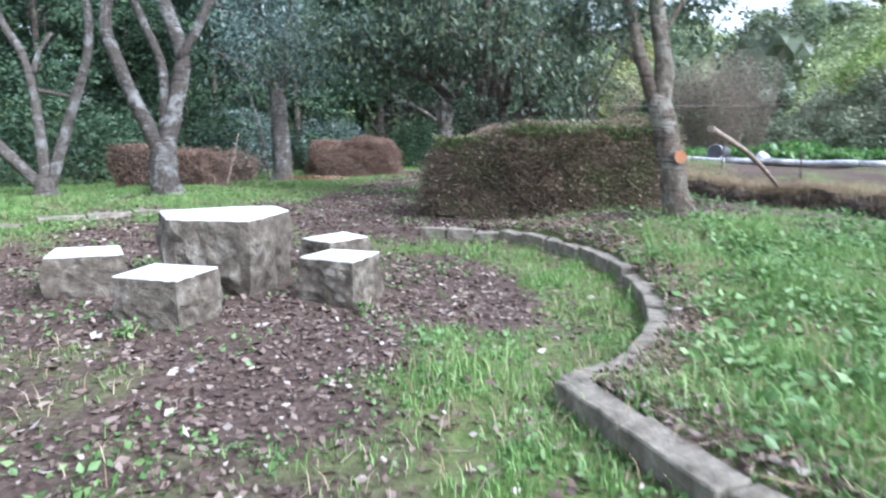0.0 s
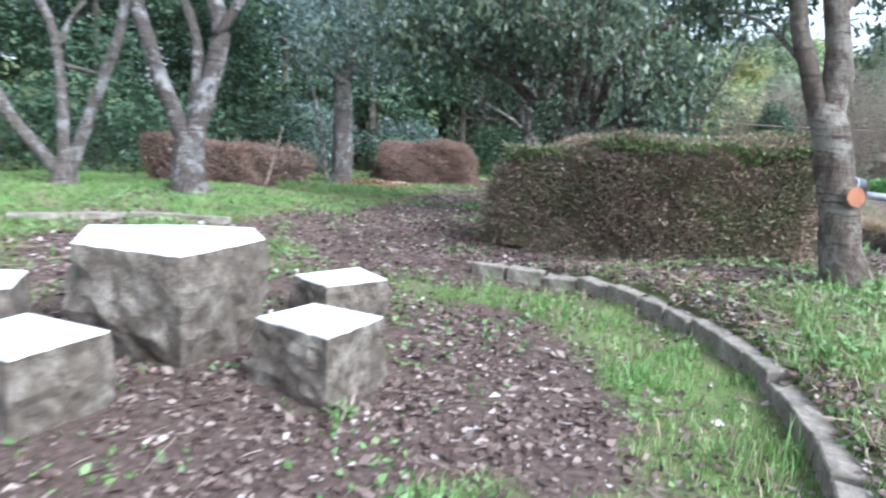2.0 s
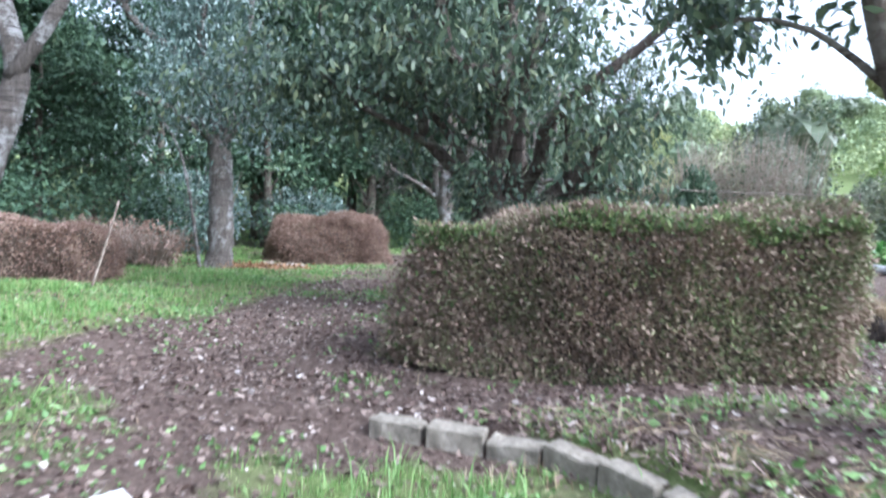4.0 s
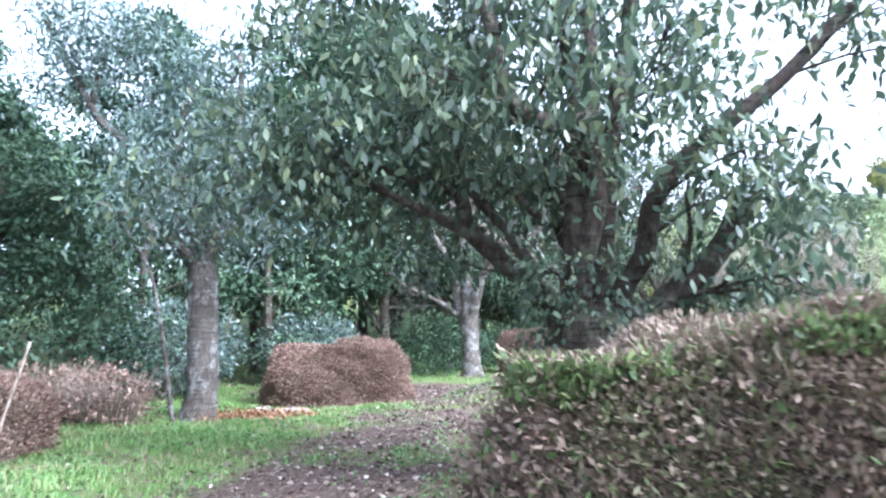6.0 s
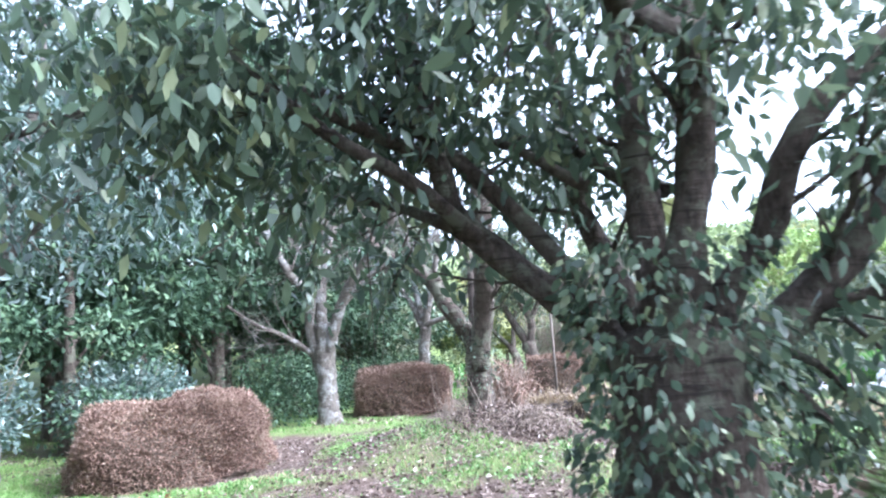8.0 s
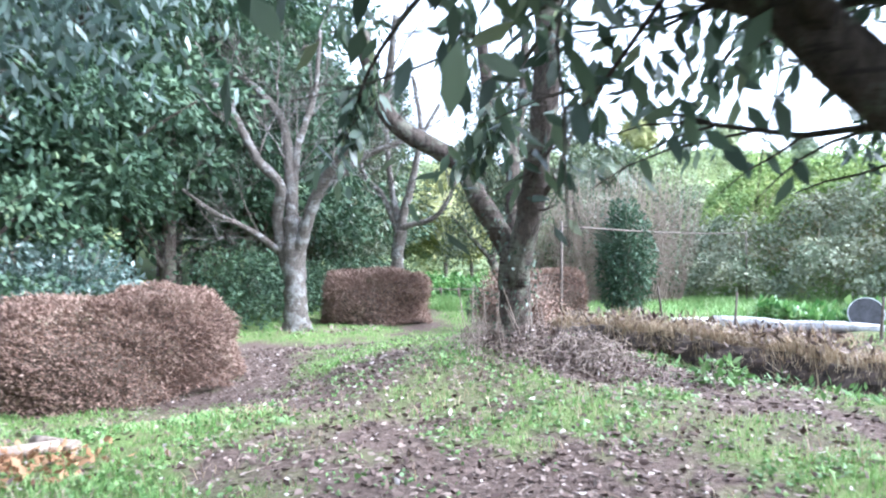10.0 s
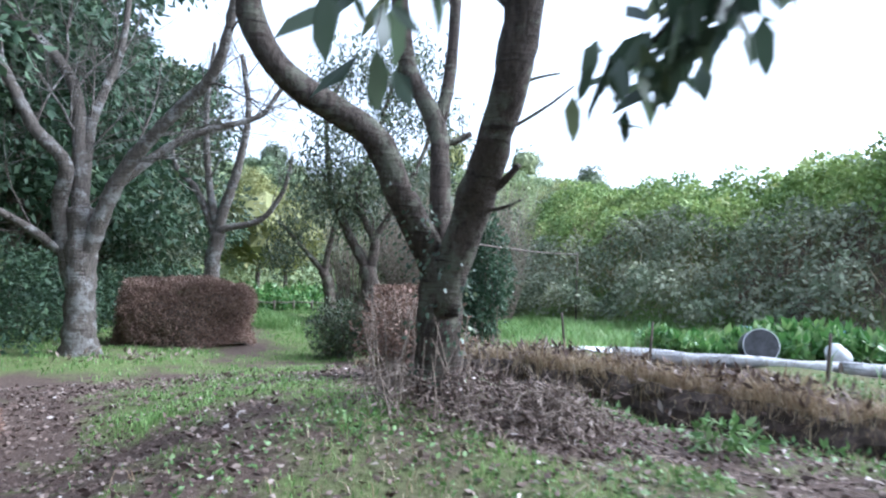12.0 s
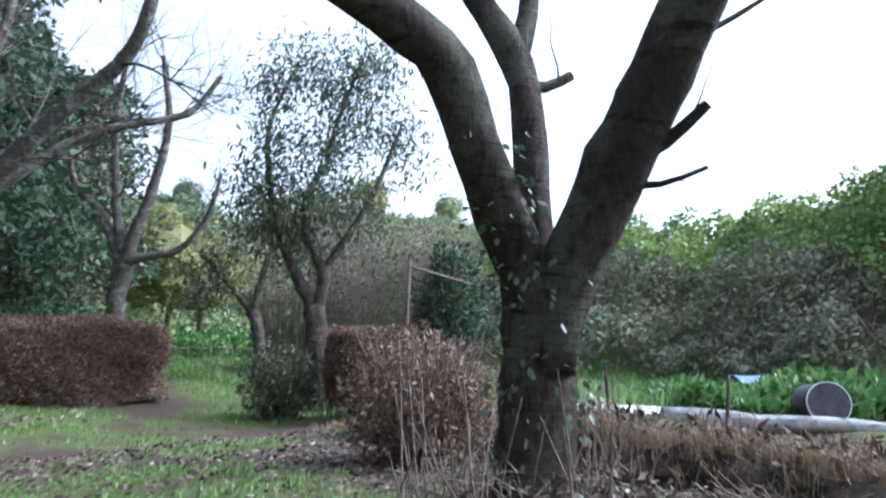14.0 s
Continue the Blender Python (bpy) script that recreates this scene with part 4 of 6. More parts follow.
limb_tree("small_tree", "small leaning dark tree at the field edge", [(7.94, 34.68, -.2), (7.78, 34.75, 1.1), (7.6, 34.85, 1.6)], 0.2,
          [([(7.65, 34.8, 1.5), (6.96, 35.29, 2.42), (6.3, 35.6, 3.2)], 0.12, 0.05),
           ([(7.66, 34.82, 1.5), (7.72, 34.74, 2.28), (7.91, 34.51, 3.65), (7.9, 34.5, 4.8)], 0.13, 0.05)], M_BARK_DARK, 39, twig_len=1.3, kids=4, droop=0.15,
          leaves=3500, leaf_mat=M_LEAF_OLIVE, leaf=(0.10, 0.2), cloud=0.35, leaf_ratio=0.3)
# big three-limbed tree by the brush heap
ytree, _ = limb_tree("three_limbed_tree", "dark three-limbed bare tree with ivy on its trunk", [(1.69, 19.78, .42), (1.65, 19.78, .97), (1.64, 19.76, 1.42), (1.63, 19.75, 1.71)], 0.215,
          [([(1.58, 19.82, 1.72), (1.40, 19.83, 1.99), (1.19, 19.82, 2.30), (1.05, 19.87, 2.62), (0.87, 19.95, 2.79), (0.62, 20.08, 2.95), (0.33, 20.2, 3.14), (0.08, 20.3, 3.5), (-.1, 20.4, 4.3)], 0.145, 0.10),
           ([(1.65, 19.80, 1.7), (1.69, 19.91, 2.45), (1.73, 20.05, 2.92), (1.66, 20.23, 3.25), (1.58, 20.4, 3.63), (1.5, 20.5, 4.5)], 0.105, 0.075),
           ([(1.74, 20.08, 2.9), (1.86, 20.1, 3.28), (1.94, 20.15, 3.75), (2.0, 20.2, 4.7)], 0.065, 0.045),
           ([(1.66, 19.65, 1.62), (1.68, 19.48, 1.99), (1.65, 19.25, 2.35), (1.59, 19.02, 2.7), (1.55, 18.82, 3.05), (1.5, 18.65, 3.6), (1.45, 18.5, 4.4)], 0.165, 0.13),
           ([(1.59, 19.02, 2.7), (1.75, 18.95, 2.78), (1.95, 18.8, 2.95), (2.1, 18.7, 3.1)], 0.02, 0.008),
           ([(1.67, 19.32, 2.22), (1.74, 19.14, 2.31), (1.78, 18.96, 2.46)], 0.04, 0.025),
           ([(1.68, 19.36, 2.13), (1.76, 19.18, 2.12), (1.84, 18.99, 2.19)], 0.024, 0.01),
           ([(1.72, 20.02, 2.78), (1.86, 19.95, 2.80), (1.99, 19.87, 2.88)], 0.04, 0.028),
           ([(1.55, 18.85, 3.0), (1.72, 18.74, 3.09), (1.88, 18.64, 3.14)], 0.02, 0.008)], M_BARK_DARK, 40, twig_len=0.5, kids=1, depth=1, twigs_from=0.7, seg=16, flare=0.3)


def hanging_bough(pts, r, count, seed, label):
    """A thin bough of the great evergreen with a few large leaves near its end."""
    rnd, rng = random.Random(seed), np.random.default_rng(seed)
    ln = smooth_line(pts, 0.1)
    bough = part("bough", tube(bmesh.new(), ln, r, 0.006, 7), big, label, M_BARK_DARK)
    tips, tw = [], bmesh.new()
    fork(tw, ln, 0.012, 1, rnd, tips, 0.4, 0.3, 9, 0.6)
    part("twig_growth", tw, bough, mat=M_BARK_DARK)["kind"] = "stuff"
    t = np.array([q[0][:] for q in tips] + [q[:] for q in ln[-5:]])
    p = t[rng.integers(0, len(t), count)] + rng.normal(size=(count, 3)) * 0.05
    d = rng.normal(size=(count, 3)) * 0.6 + np.array((0, 0, -0.8))
    L = rng.uniform(0.09, 0.16, count)
    part("leaf_growth", leaf_mesh("leaf_growth", p, d, L, L * 0.4, M_LEAF_BIG, rng), bough)["kind"] = "stuff"


hanging_bough([(0.8, 13.4, 2.4), (0.5, 14.0, 2.9), (0.2, 14.9, 3.1), (-.1, 15.7, 2.7), (-.3, 16.15, 2.15)], 0.05, 170, 3, "thin drooping bough")
hanging_bough([(0.95, 13.4, 2.4), (1.1, 14.2, 2.9), (1.2, 15.0, 3.1), (1.1, 15.5, 2.8), (0.95, 15.9, 2.3)], 0.05, 170, 4, "thin drooping bough")
hanging_bough([(0.4, 13.3, 2.4), (0.0, 14.0, 2.9), (-.6, 15.0, 2.95), (-.95, 15.7, 2.6), (-1.05, 16.1, 2.2)], 0.04, 190, 5, "thin drooping bough")
hanging_bough([(1.1, 13.3, 2.4), (1.5, 14.0, 2.8), (1.7, 14.7, 2.8), (1.6, 15.2, 2.3)], 0.04, 130, 6, "thin drooping bough")


def ivy(owner, line, radius, count, leaf, seed, mat, label):
    """Leaves clinging all round a trunk."""
    rng = np.random.default_rng(seed)
    q = np.array([v[:] for v in smooth_line(line, 0.05)])
    k = rng.integers(0, len(q), count)
    th = rng.uniform(0, 2 * np.pi, count)
    keep = F_SMALL(th * 0.5, q[k, 2]) > 0.35
    k, th = k[keep], th[keep]
    out = np.stack([np.cos(th), np.sin(th), 0 * th], 1)
    p = q[k] + out * (radius * rng.uniform(0.95, 1.3, len(k)))[:, None] + rng.normal(size=(len(k), 3)) * 0.02
    d = out * 0.6 + rng.normal(size=(len(k), 3)) * 0.4 + np.array((0, 0, -0.7))
    L = rng.uniform(*leaf, len(k))
    part("ivy", leaf_mesh("ivy", p, d, L, L * 0.6, mat, rng), owner, label)["kind"] = "stuff"


ivy(big, [(0.82, 13.25, .1), (0.78, 13.24, .7), (0.77, 13.2, 1.3), (0.78, 13.18, 2.0)], 0.47, 3800, (0.045, 0.095), 61, M_LEAF_BIG, "dark ivy leaves clothing the trunk")
ivy(ytree, [(1.66, 19.78, .5), (1.65, 19.78, 1.0), (1.63, 19.75, 1.75)], 0.235, 420, (0.03, 0.06), 62, M_LEAF_BIG, "sparse small ivy leaves")
ivy(ytree, [(1.58, 19.8, 1.6), (1.40, 19.83, 2.0), (1.2, 19.82, 2.3)], 0.16, 200, (0.03, 0.06), 63, M_LEAF_BIG, "sparse small ivy leaves")


def shrub(name, at, rx, tall, label, mat, count, seed, leaf=(0.04, 0.09), stems=40):
    rng, rnd = np.random.default_rng(seed), random.Random(seed)
    z = ground_z(at[0], at[1])
    ob = thing(name, (at[0], at[1], z), label, "shrub")
    bm = bmesh.new()
    for _ in range(stems):
        th, r = rnd.uniform(0, 6.28), rx * math.sqrt(rnd.random())
        a = Vector((at[0] + 0.4 * r * math.cos(th), at[1] + 0.4 * r * math.sin(th), z - 0.05))
        b = Vector((at[0] + r * math.cos(th), at[1] + r * math.sin(th), z + tall * rnd.uniform(0.5, 1.05)))
        tube(bm, [a, a.lerp(b, 0.5) + Vector((rnd.gauss(0, .05), rnd.gauss(0, .05), 0.1)), b], 0.012, 0.004, 4, cap=False)
    part("stem_growth", bm, ob, mat=M_TWIG)["kind"] = "stuff"
    d = unit(rng.normal(size=(count, 3)))
    s = rng.random((count, 1)) ** 0.35
    p = np.array((at[0], at[1], z + tall * 0.5)) + d * s * np.array((rx, rx, tall * 0.5))
    p += (F_SMALL(p[:, 0] * 2 + p[:, 2], p[:, 1] * 2)[:, None] - 0.5) * d * 0.35
    L = rng.uniform(*leaf, count)
    part("foliage", leaf_mesh("foliage", p, d + rng.normal(size=(count, 3)), L, L * 0.45, mat, rng), ob)["kind"] = "stuff"
    return ob


shrub("dry_shrub", (2.6, 21.7), 0.62, 0.98, "dense dry brown twiggy shrub behind the tree", M_HEDGE, 5200, 71, (0.03, 0.08), 240)
shrub("ivy_clad_stump", (8.75, 28.1), 0.75, 3.4, "tall dead trunk smothered in dark ivy", M_LEAF_FOREST, 7000, 72, (0.08, 0.15), 20)
shrub("dry_shrub", (-5.3, 16.9), 0.75, 0.75, "low dead brushwood beside the grey trunk", M_HEDGE, 1500, 73, (0.04, 0.10), 240)
shrub("dry_shrub", (-6.4, 17.4), 0.9, 0.85, "low dead brushwood beside the grey trunk", M_HEDGE, 1500, 74, (0.04, 0.10), 240)
shrub("green_shrub", (5.0, 28.3), 0.7, 1.25, "grey-green shrub under the twisted tree", M_LEAF_OLIVE, 4500, 75, (0.05, 0.10), 40)
shrub("green_shrub", (-4.6, 26.5), 1.5, 2.0, "glossy blue-green shrub at the woodland edge", M_LEAF_BLUE, 6000, 76, (0.09, 0.17), 40)
shrub("green_shrub", (-6.8, 22.6), 1.5, 2.2, "glossy blue-green shrub at the woodland edge", M_LEAF_BLUE, 6000, 77, (0.09, 0.17), 40)
shrub("green_shrub", (3.9, 15.6), 0.5, 0.5, "low weedy shrub near the earth bank", M_WEED, 900, 78, (0.05, 0.12), 20)
for num, (tx, ty, tr, tt) in enumerate(((12.6, 36.5, 1.9, 5.2), (14.4, 35.2, 1.8, 5.6), (16.0, 36.4, 2.0, 5.8), (11.0, 38.6, 1.8, 4.8), (13.6, 39.0, 2.0, 6.0))):
    shrub("bare_thicket", (tx, ty), tr, tt, "grey leafless thicket of thin stems beyond the field", M_LEAF_OLIVE, 1400, 85 + num, (0.1, 0.2), 330)
shrub("green_weed", (3.1, 18.0), 0.2, 0.22, "bright green weed clump beside the brush heap", M_WEED, 150, 79, (0.06, 0.14), 6)
shrub("green_weed", (-0.62, 5.25), 0.1, 0.12, "small green weed at the stool's foot", M_WEED, 60, 80, (0.04, 0.08), 4)
shrub("green_weed", (-2.15, 4.35), 0.11, 0.12, "small green weed at the stool's foot", M_WEED, 60, 81, (0.04, 0.08), 4)


def bare_stick(name, pts, r, label, category, mat=None):
    o = part(name, tube(bmesh.new(), smooth_line(pts, 0.12), r, r * 0.6, 8, 0.08), None, mat=mat or M_TWIG)
    return tagged(o, label, category)


def stake(x, y, tall, lean):
    z = ground_z(x, y)
    bare_stick("stake", [(x, y, z - 0.1), (x + lean * 0.5, y, z + tall * 0.5), (x + lean, y, z + tall)], 0.025, "thin dark wooden stake in the dry grass", "stake", M_POST)


for sx, sy, st, sl in ((6.78, 16.33, 0.6, 0.02), (7.52, 14.05, 0.62, -0.05), (5.2, 21.7, 0.6, -0.1), (5.75, 20.7, 0.6, 0.05), (6.1, 18.6, 0.55, 0.06), (6.2, 17.5, 0.5, 0.0)):
    stake(sx, sy, st, sl)
bare_stick("fallen_branch", [(-6.5, 9.35, ground_z(-6.5, 9.35) + 0.02), (-7.4, 9.4, 0.85), (-8.31, 9.36, 1.42), (-9.6, 9.3, 2.1), (-10.4, 9.2, 2.3)], 0.06, "long dead branch leaning over the upper lawn", "branch", M_BARK_GREY)
bare_stick("fallen_branch", [(-8.0, 9.38, 1.2), (-8.5, 9.1, 1.75), (-8.9, 8.9, 2.2)], 0.03, "side shoot of the leaning dead branch", "branch", M_BARK_GREY)
bare_stick("sapling", [(-4.41, 17.04, 0.0), (-4.73, 17.15, 1.7), (-5.01, 17.2, 2.5), (-5.6, 17.17, 3.3)], 0.035, "thin bare sapling beside the grey trunk", "sapling", M_BARK_GREY)
bare_stick("sapling", [(-4.25, 12.9, 0.2), (-4.1, 12.95, 0.75), (-3.95, 13.0, 1.35)], 0.018, "thin dry stick standing by the low hedge", "sapling")
bare_stick("beam", [(4.0, 10.1, 1.42), (5.3, 11.55, 0.95), (6.6, 13.0, ground_z(6.6, 13.0) + 0.03)], 0.055, "long grey timber leaning on the hedge end", "timber")
cable = thing("cable", (5.2, 25.15, ground_z(5.2, 25.15)), "dark cable slung between two thin poles", "cable")
part("pole", tube(bmesh.new(), [Vector((5.2, 25.15, ground_z(5.2, 25.15) - .1)), Vector((5.2, 25.15, 2.4))], 0.035, 0.03, 8), cable, mat=M_POST)
part("pole", tube(bmesh.new(), [Vector((17.6, 33.2, ground_z(17.6, 33.2) - .1)), Vector((17.6, 33.2, 2.75))], 0.035, 0.03, 8), cable, mat=M_POST)
part("line", tube(bmesh.new(), smooth_line([(5.2, 25.15, 2.28), (9.3, 27.8, 2.34), (13.5, 30.5, 2.46), (17.6, 33.2, 2.65)], 0.4), 0.022, 0.022, 6), cable, mat=M_POST)


def earth_bank():
    """The cut face of the terrace, dark and crumbling."""
    line = smooth_line([(x, y, 0) for x, y in TERRACE[2:-1]], 0.07)
    bm = bmesh.new()
    cols = []
    for k, q in enumerate(line):
        d = line[min(k + 1, len(line) - 1)] - line[max(k - 1, 0)]
        nrm = Vector((d.y, -d.x, 0)).normalized()
        if nrm.x > 0:
            nrm = -nrm
        low, top = ground_z(q.x + nrm.x * 0.3, q.y + nrm.y * 0.3) - 0.05, ground_z(q.x - nrm.x * 0.35, q.y - nrm.y * 0.35) + 0.015
        fade = min(1, k / 12)
        col = []
        for r in range(7):
            u = r / 6
            p = q + nrm * (0.16 - 0.14 * u + 0.06 * math.sin(u * 3.1))
            p.z = low + (top - low) * u * fade
            p += nrm * (0.16 * noise.noise(p * 2.2) + 0.09 * noise.noise(p * 7)) + Vector((0, 0, (0.10 * noise.noise(p * 1.7) + 0.05 * noise.noise(p * 8)) * u))
            col.append(bm.verts.new(p))
        back = q - nrm * 0.4
        back.z = top - 0.05
        col.append(bm.verts.new(back))
        cols.append(col)
    for a, b in zip(cols[:-1], cols[1:]):
        for r in range(7):
            bm.faces.new((a[r], b[r], b[r + 1], a[r + 1]))
    tagged(part("earth_bank", bm, None, mat=M_EARTH), "dark crumbling earth face of the field terrace", "earth bank", kind="structure")


earth_bank()


def far_railing():
    x0, y0 = 15.6, 43.2
    ob = thing("railing", (x0, y0, ground_z(x0, y0)), "white slatted railing far along the path", "railing")
    d = Vector((0.78, -0.62, 0))
    for k in range(9):
        p = Vector((x0, y0, 0)) + d * 0.2 * k
        z = ground_z(p.x, p.y)
        part("slat", tube(bmesh.new(), [Vector((p.x, p.y, z - .05)), Vector((p.x, p.y, z + .75))], 0.03, 0.03, 6), ob, mat=M_WHITE)
    a, b = Vector((x0, y0, 0)), Vector((x0, y0, 0)) + d * 1.6
    a.z, b.z = ground_z(a.x, a.y) + .72, ground_z(b.x, b.y) + .72
    part("rail", tube(bmesh.new(), [a, b], 0.035, 0.035, 6), ob, mat=M_WHITE)
    x, y = 17.3, 43.6
    z = ground_z(x, y)
    cart = thing("cart", (x, y, z), "dark cart with a white cover far off", "cart")
    bm = bmesh.new()
    bmesh.ops.create_cube(bm, size=1)
    bmesh.ops.scale(bm, vec=(1.2, 0.8, 0.55), verts=bm.verts)
    bmesh.ops.bevel(bm, geom=bm.edges[:], offset=0.06, segments=2, affect="EDGES")
    bmesh.ops.translate(bm, vec=(x, y, z + .55), verts=bm.verts)
    part("body", bm, cart, mat=M_DRUM)
    bm = bmesh.new()
    bmesh.ops.create_cube(bm, size=1)
    bmesh.ops.scale(bm, vec=(1.0, 0.75, 0.14), verts=bm.verts)
    bmesh.ops.bevel(bm, geom=bm.edges[:], offset=0.05, segments=2, affect="EDGES")
    bmesh.ops.translate(bm, vec=(x, y, z + .9), verts=bm.verts)
    part("cover", bm, cart, mat=M_WHITE)
    for s in (-.4, .4):
        part("wheel", tube(bmesh.new(), [Vector((x + s, y - .45, z + .22)), Vector((x + s, y + .45, z + .22))], 0.22, 0.22, 14), cart, mat=M_POST)


far_railing()


def tarp():
    x, y = 15.5, 23.8
    z = ground_z(x, y)
    bm = bmesh.new()
    bmesh.ops.create_grid(bm, x_segments=14, y_segments=8, size=1)
    for v in bm.verts:
        v.co = Vector((v.co.x * 1.3, v.co.y * 0.6, 0.35 * (1 - v.co.y * v.co.y) + 0.06 * noise.noise(v.co * 3)))
    bmesh.ops.solidify(bm, geom=bm.faces[:], thickness=0.01)
    o = part("tarpaulin", bm, None, mat=M_BLUE)
    o.matrix_world = pose(x, y, z + 0.05, 0, 0, -35)
    tagged(o, "blue tarpaulin thrown over a low heap", "tarpaulin")


tarp()



# ---- woodland behind ----
def forest_tree_mesh(seed, tall, radius, count, mat, leaf=(0.13, 0.24)):
    rng = np.random.default_rng(seed)
    rnd = random.Random(seed)
    ob = thing("woodland_tree", (0, 0, 0), "tall dark evergreen woodland tree", "tree", "woodland trees")
    line = smooth_line([(0, 0, -0.4), (rnd.uniform(-.2, .2), rnd.uniform(-.2, .2), tall * 0.4), (rnd.uniform(-.4, .4), rnd.uniform(-.4, .4), tall * 0.85)], 0.8)
    part("trunk", tube(bmesh.new(), line, 0.2, 0.05, 8, 0.1, 0.4), ob, mat=M_BARK_DARK)
    # clumps at uneven heights, each a shell of leaves
    k = 58
    u = rng.random(k) ** 0.8
    hz = tall * (0.2 + 0.78 * u)
    rr = radius * np.sqrt(np.clip(1.05 - (2 * u - 0.75) ** 2 * 0.75, 0.1, 1)) * rng.uniform(0.35, 1.0, k)
    th = rng.uniform(0, 2 * np.pi, k)
    cen = np.stack([rr * np.cos(th), rr * np.sin(th), hz], 1)
    size = rng.uniform(0.5, 1.0, k) * radius * 0.36
    for c in cen[::4]:
        a = Vector((0, 0, max(0.8, c[2] - rnd.uniform(0.5, 1.6))))
        part("limb", tube(bmesh.new(), [a, a.lerp(Vector(c), 0.5) + Vector((0, 0, 0.2)), Vector(c)], 0.07, 0.02, 5), ob, mat=M_BARK_DARK)
    i = rng.integers(0, k, count)
    d = unit(rng.normal(size=(count, 3)) + np.array((0, 0, 0.35)))
    p = cen[i] + d * (size[i] * rng.uniform(0.5, 1.08, count))[:, None] * np.array((1.25, 1.25, 0.62))
    L = rng.uniform(*leaf, count)
    part("crown", sprig_mesh("crown", p, d * 0.7 + rng.normal(size=(count, 3)) * 0.5 + np.array((0, 0, -0.4)), L, L * 0.55, mat, rng), ob)["kind"] = "stuff"
    return ob


back_protos = [forest_tree_mesh(56, 10.0, 2.7, 4000, M_LEAF_FOREST, (0.26, 0.44)), forest_tree_mesh(57, 8.5, 2.9, 4000, M_LEAF_FOREST, (0.26, 0.44))]
protos = [forest_tree_mesh(51, 9.5, 2.6, 13000, M_LEAF_FOREST), forest_tree_mesh(52, 8.0, 2.9, 13000, M_LEAF_FOREST),
          forest_tree_mesh(53, 11.0, 2.5, 13000, M_LEAF_FOREST), forest_tree_mesh(54, 7.0, 2.8, 13000, M_LEAF_OLIVE)]
wood_rng = random.Random(77)
EDGE = [(-17.5, 2), (-13.5, 10), (-10.2, 16.5), (-7.2, 22.5), (-4.2, 29), (-0.8, 36), (2.5, 42), (6, 50)]
spots = []
for row in range(4):
    line = smooth_line([(x - row * 2.9, y + row * 1.5, 0) for x, y in EDGE], 2.7)
    for q in line:
        spots.append((q.x + wood_rng.uniform(-.8, .8), q.y + wood_rng.uniform(-.8, .8), row))
for num, (x, y, row) in enumerate(spots):
    m = pose(x, y, ground_z(x, y), 0, 0, wood_rng.uniform(0, 360))
    if num < 4:
        protos[num].matrix_basis = m
    elif row > 1 and back_protos[row % 2].location.length == 0:
        back_protos[row % 2].matrix_basis = m
    else:
        pr = protos[wood_rng.randrange(4 if x > -4 else 3)] if row < 2 else back_protos[wood_rng.randrange(2)]
        o = copy_thing(pr, m)
        s = wood_rng.uniform(0.8, 1.05) * (0.8 + 0.7 * (float(ease((x + 0.3 * (y - 8) + 3) / 6)) if y > 25 else 0.0))
        o.scale = (s, s, s * wood_rng.uniform(0.9, 1.1))


def scatter(name, label, category, p, d, ln, ratio, mat, rng, kind="stuff"):
    return tagged(new(name, sprig_mesh(name, p, d, ln, ln * ratio, mat, rng)), label, category, kind=kind)


# low evergreen scrub at the wood's edge
def scrub():
    rng = np.random.default_rng(91)
    pts = np.array([q[:2] for q in smooth_line([(x + 1.6, y - .7, 0) for x, y in EDGE], 0.5)])
    n = 60000
    k = rng.integers(0, len(pts), n)
    xy = pts[k] + rng.normal(size=(n, 2)) * 0.55
    f = F_MID(pts[k, 0] * 1.3, pts[k, 1] * 1.3)
    keep = f > 0.42
    xy, k, f = xy[keep], k[keep], f[keep]
    n = len(k)
    top = 0.3 + 2.4 * f
    z = height(xy[:, 0], xy[:, 1]) + rng.random(n) ** 0.7 * top
    p = np.stack([xy[:, 0], xy[:, 1], z], 1)
    d = rng.normal(size=(n, 3)) + np.array((0.5, -0.5, 0))
    scatter("undergrowth", "dark evergreen undergrowth along the woodland edge", "undergrowth", p, d, rng.uniform(0.09, 0.18, n), 0.5, M_LEAF_FOREST, rng)


scrub()


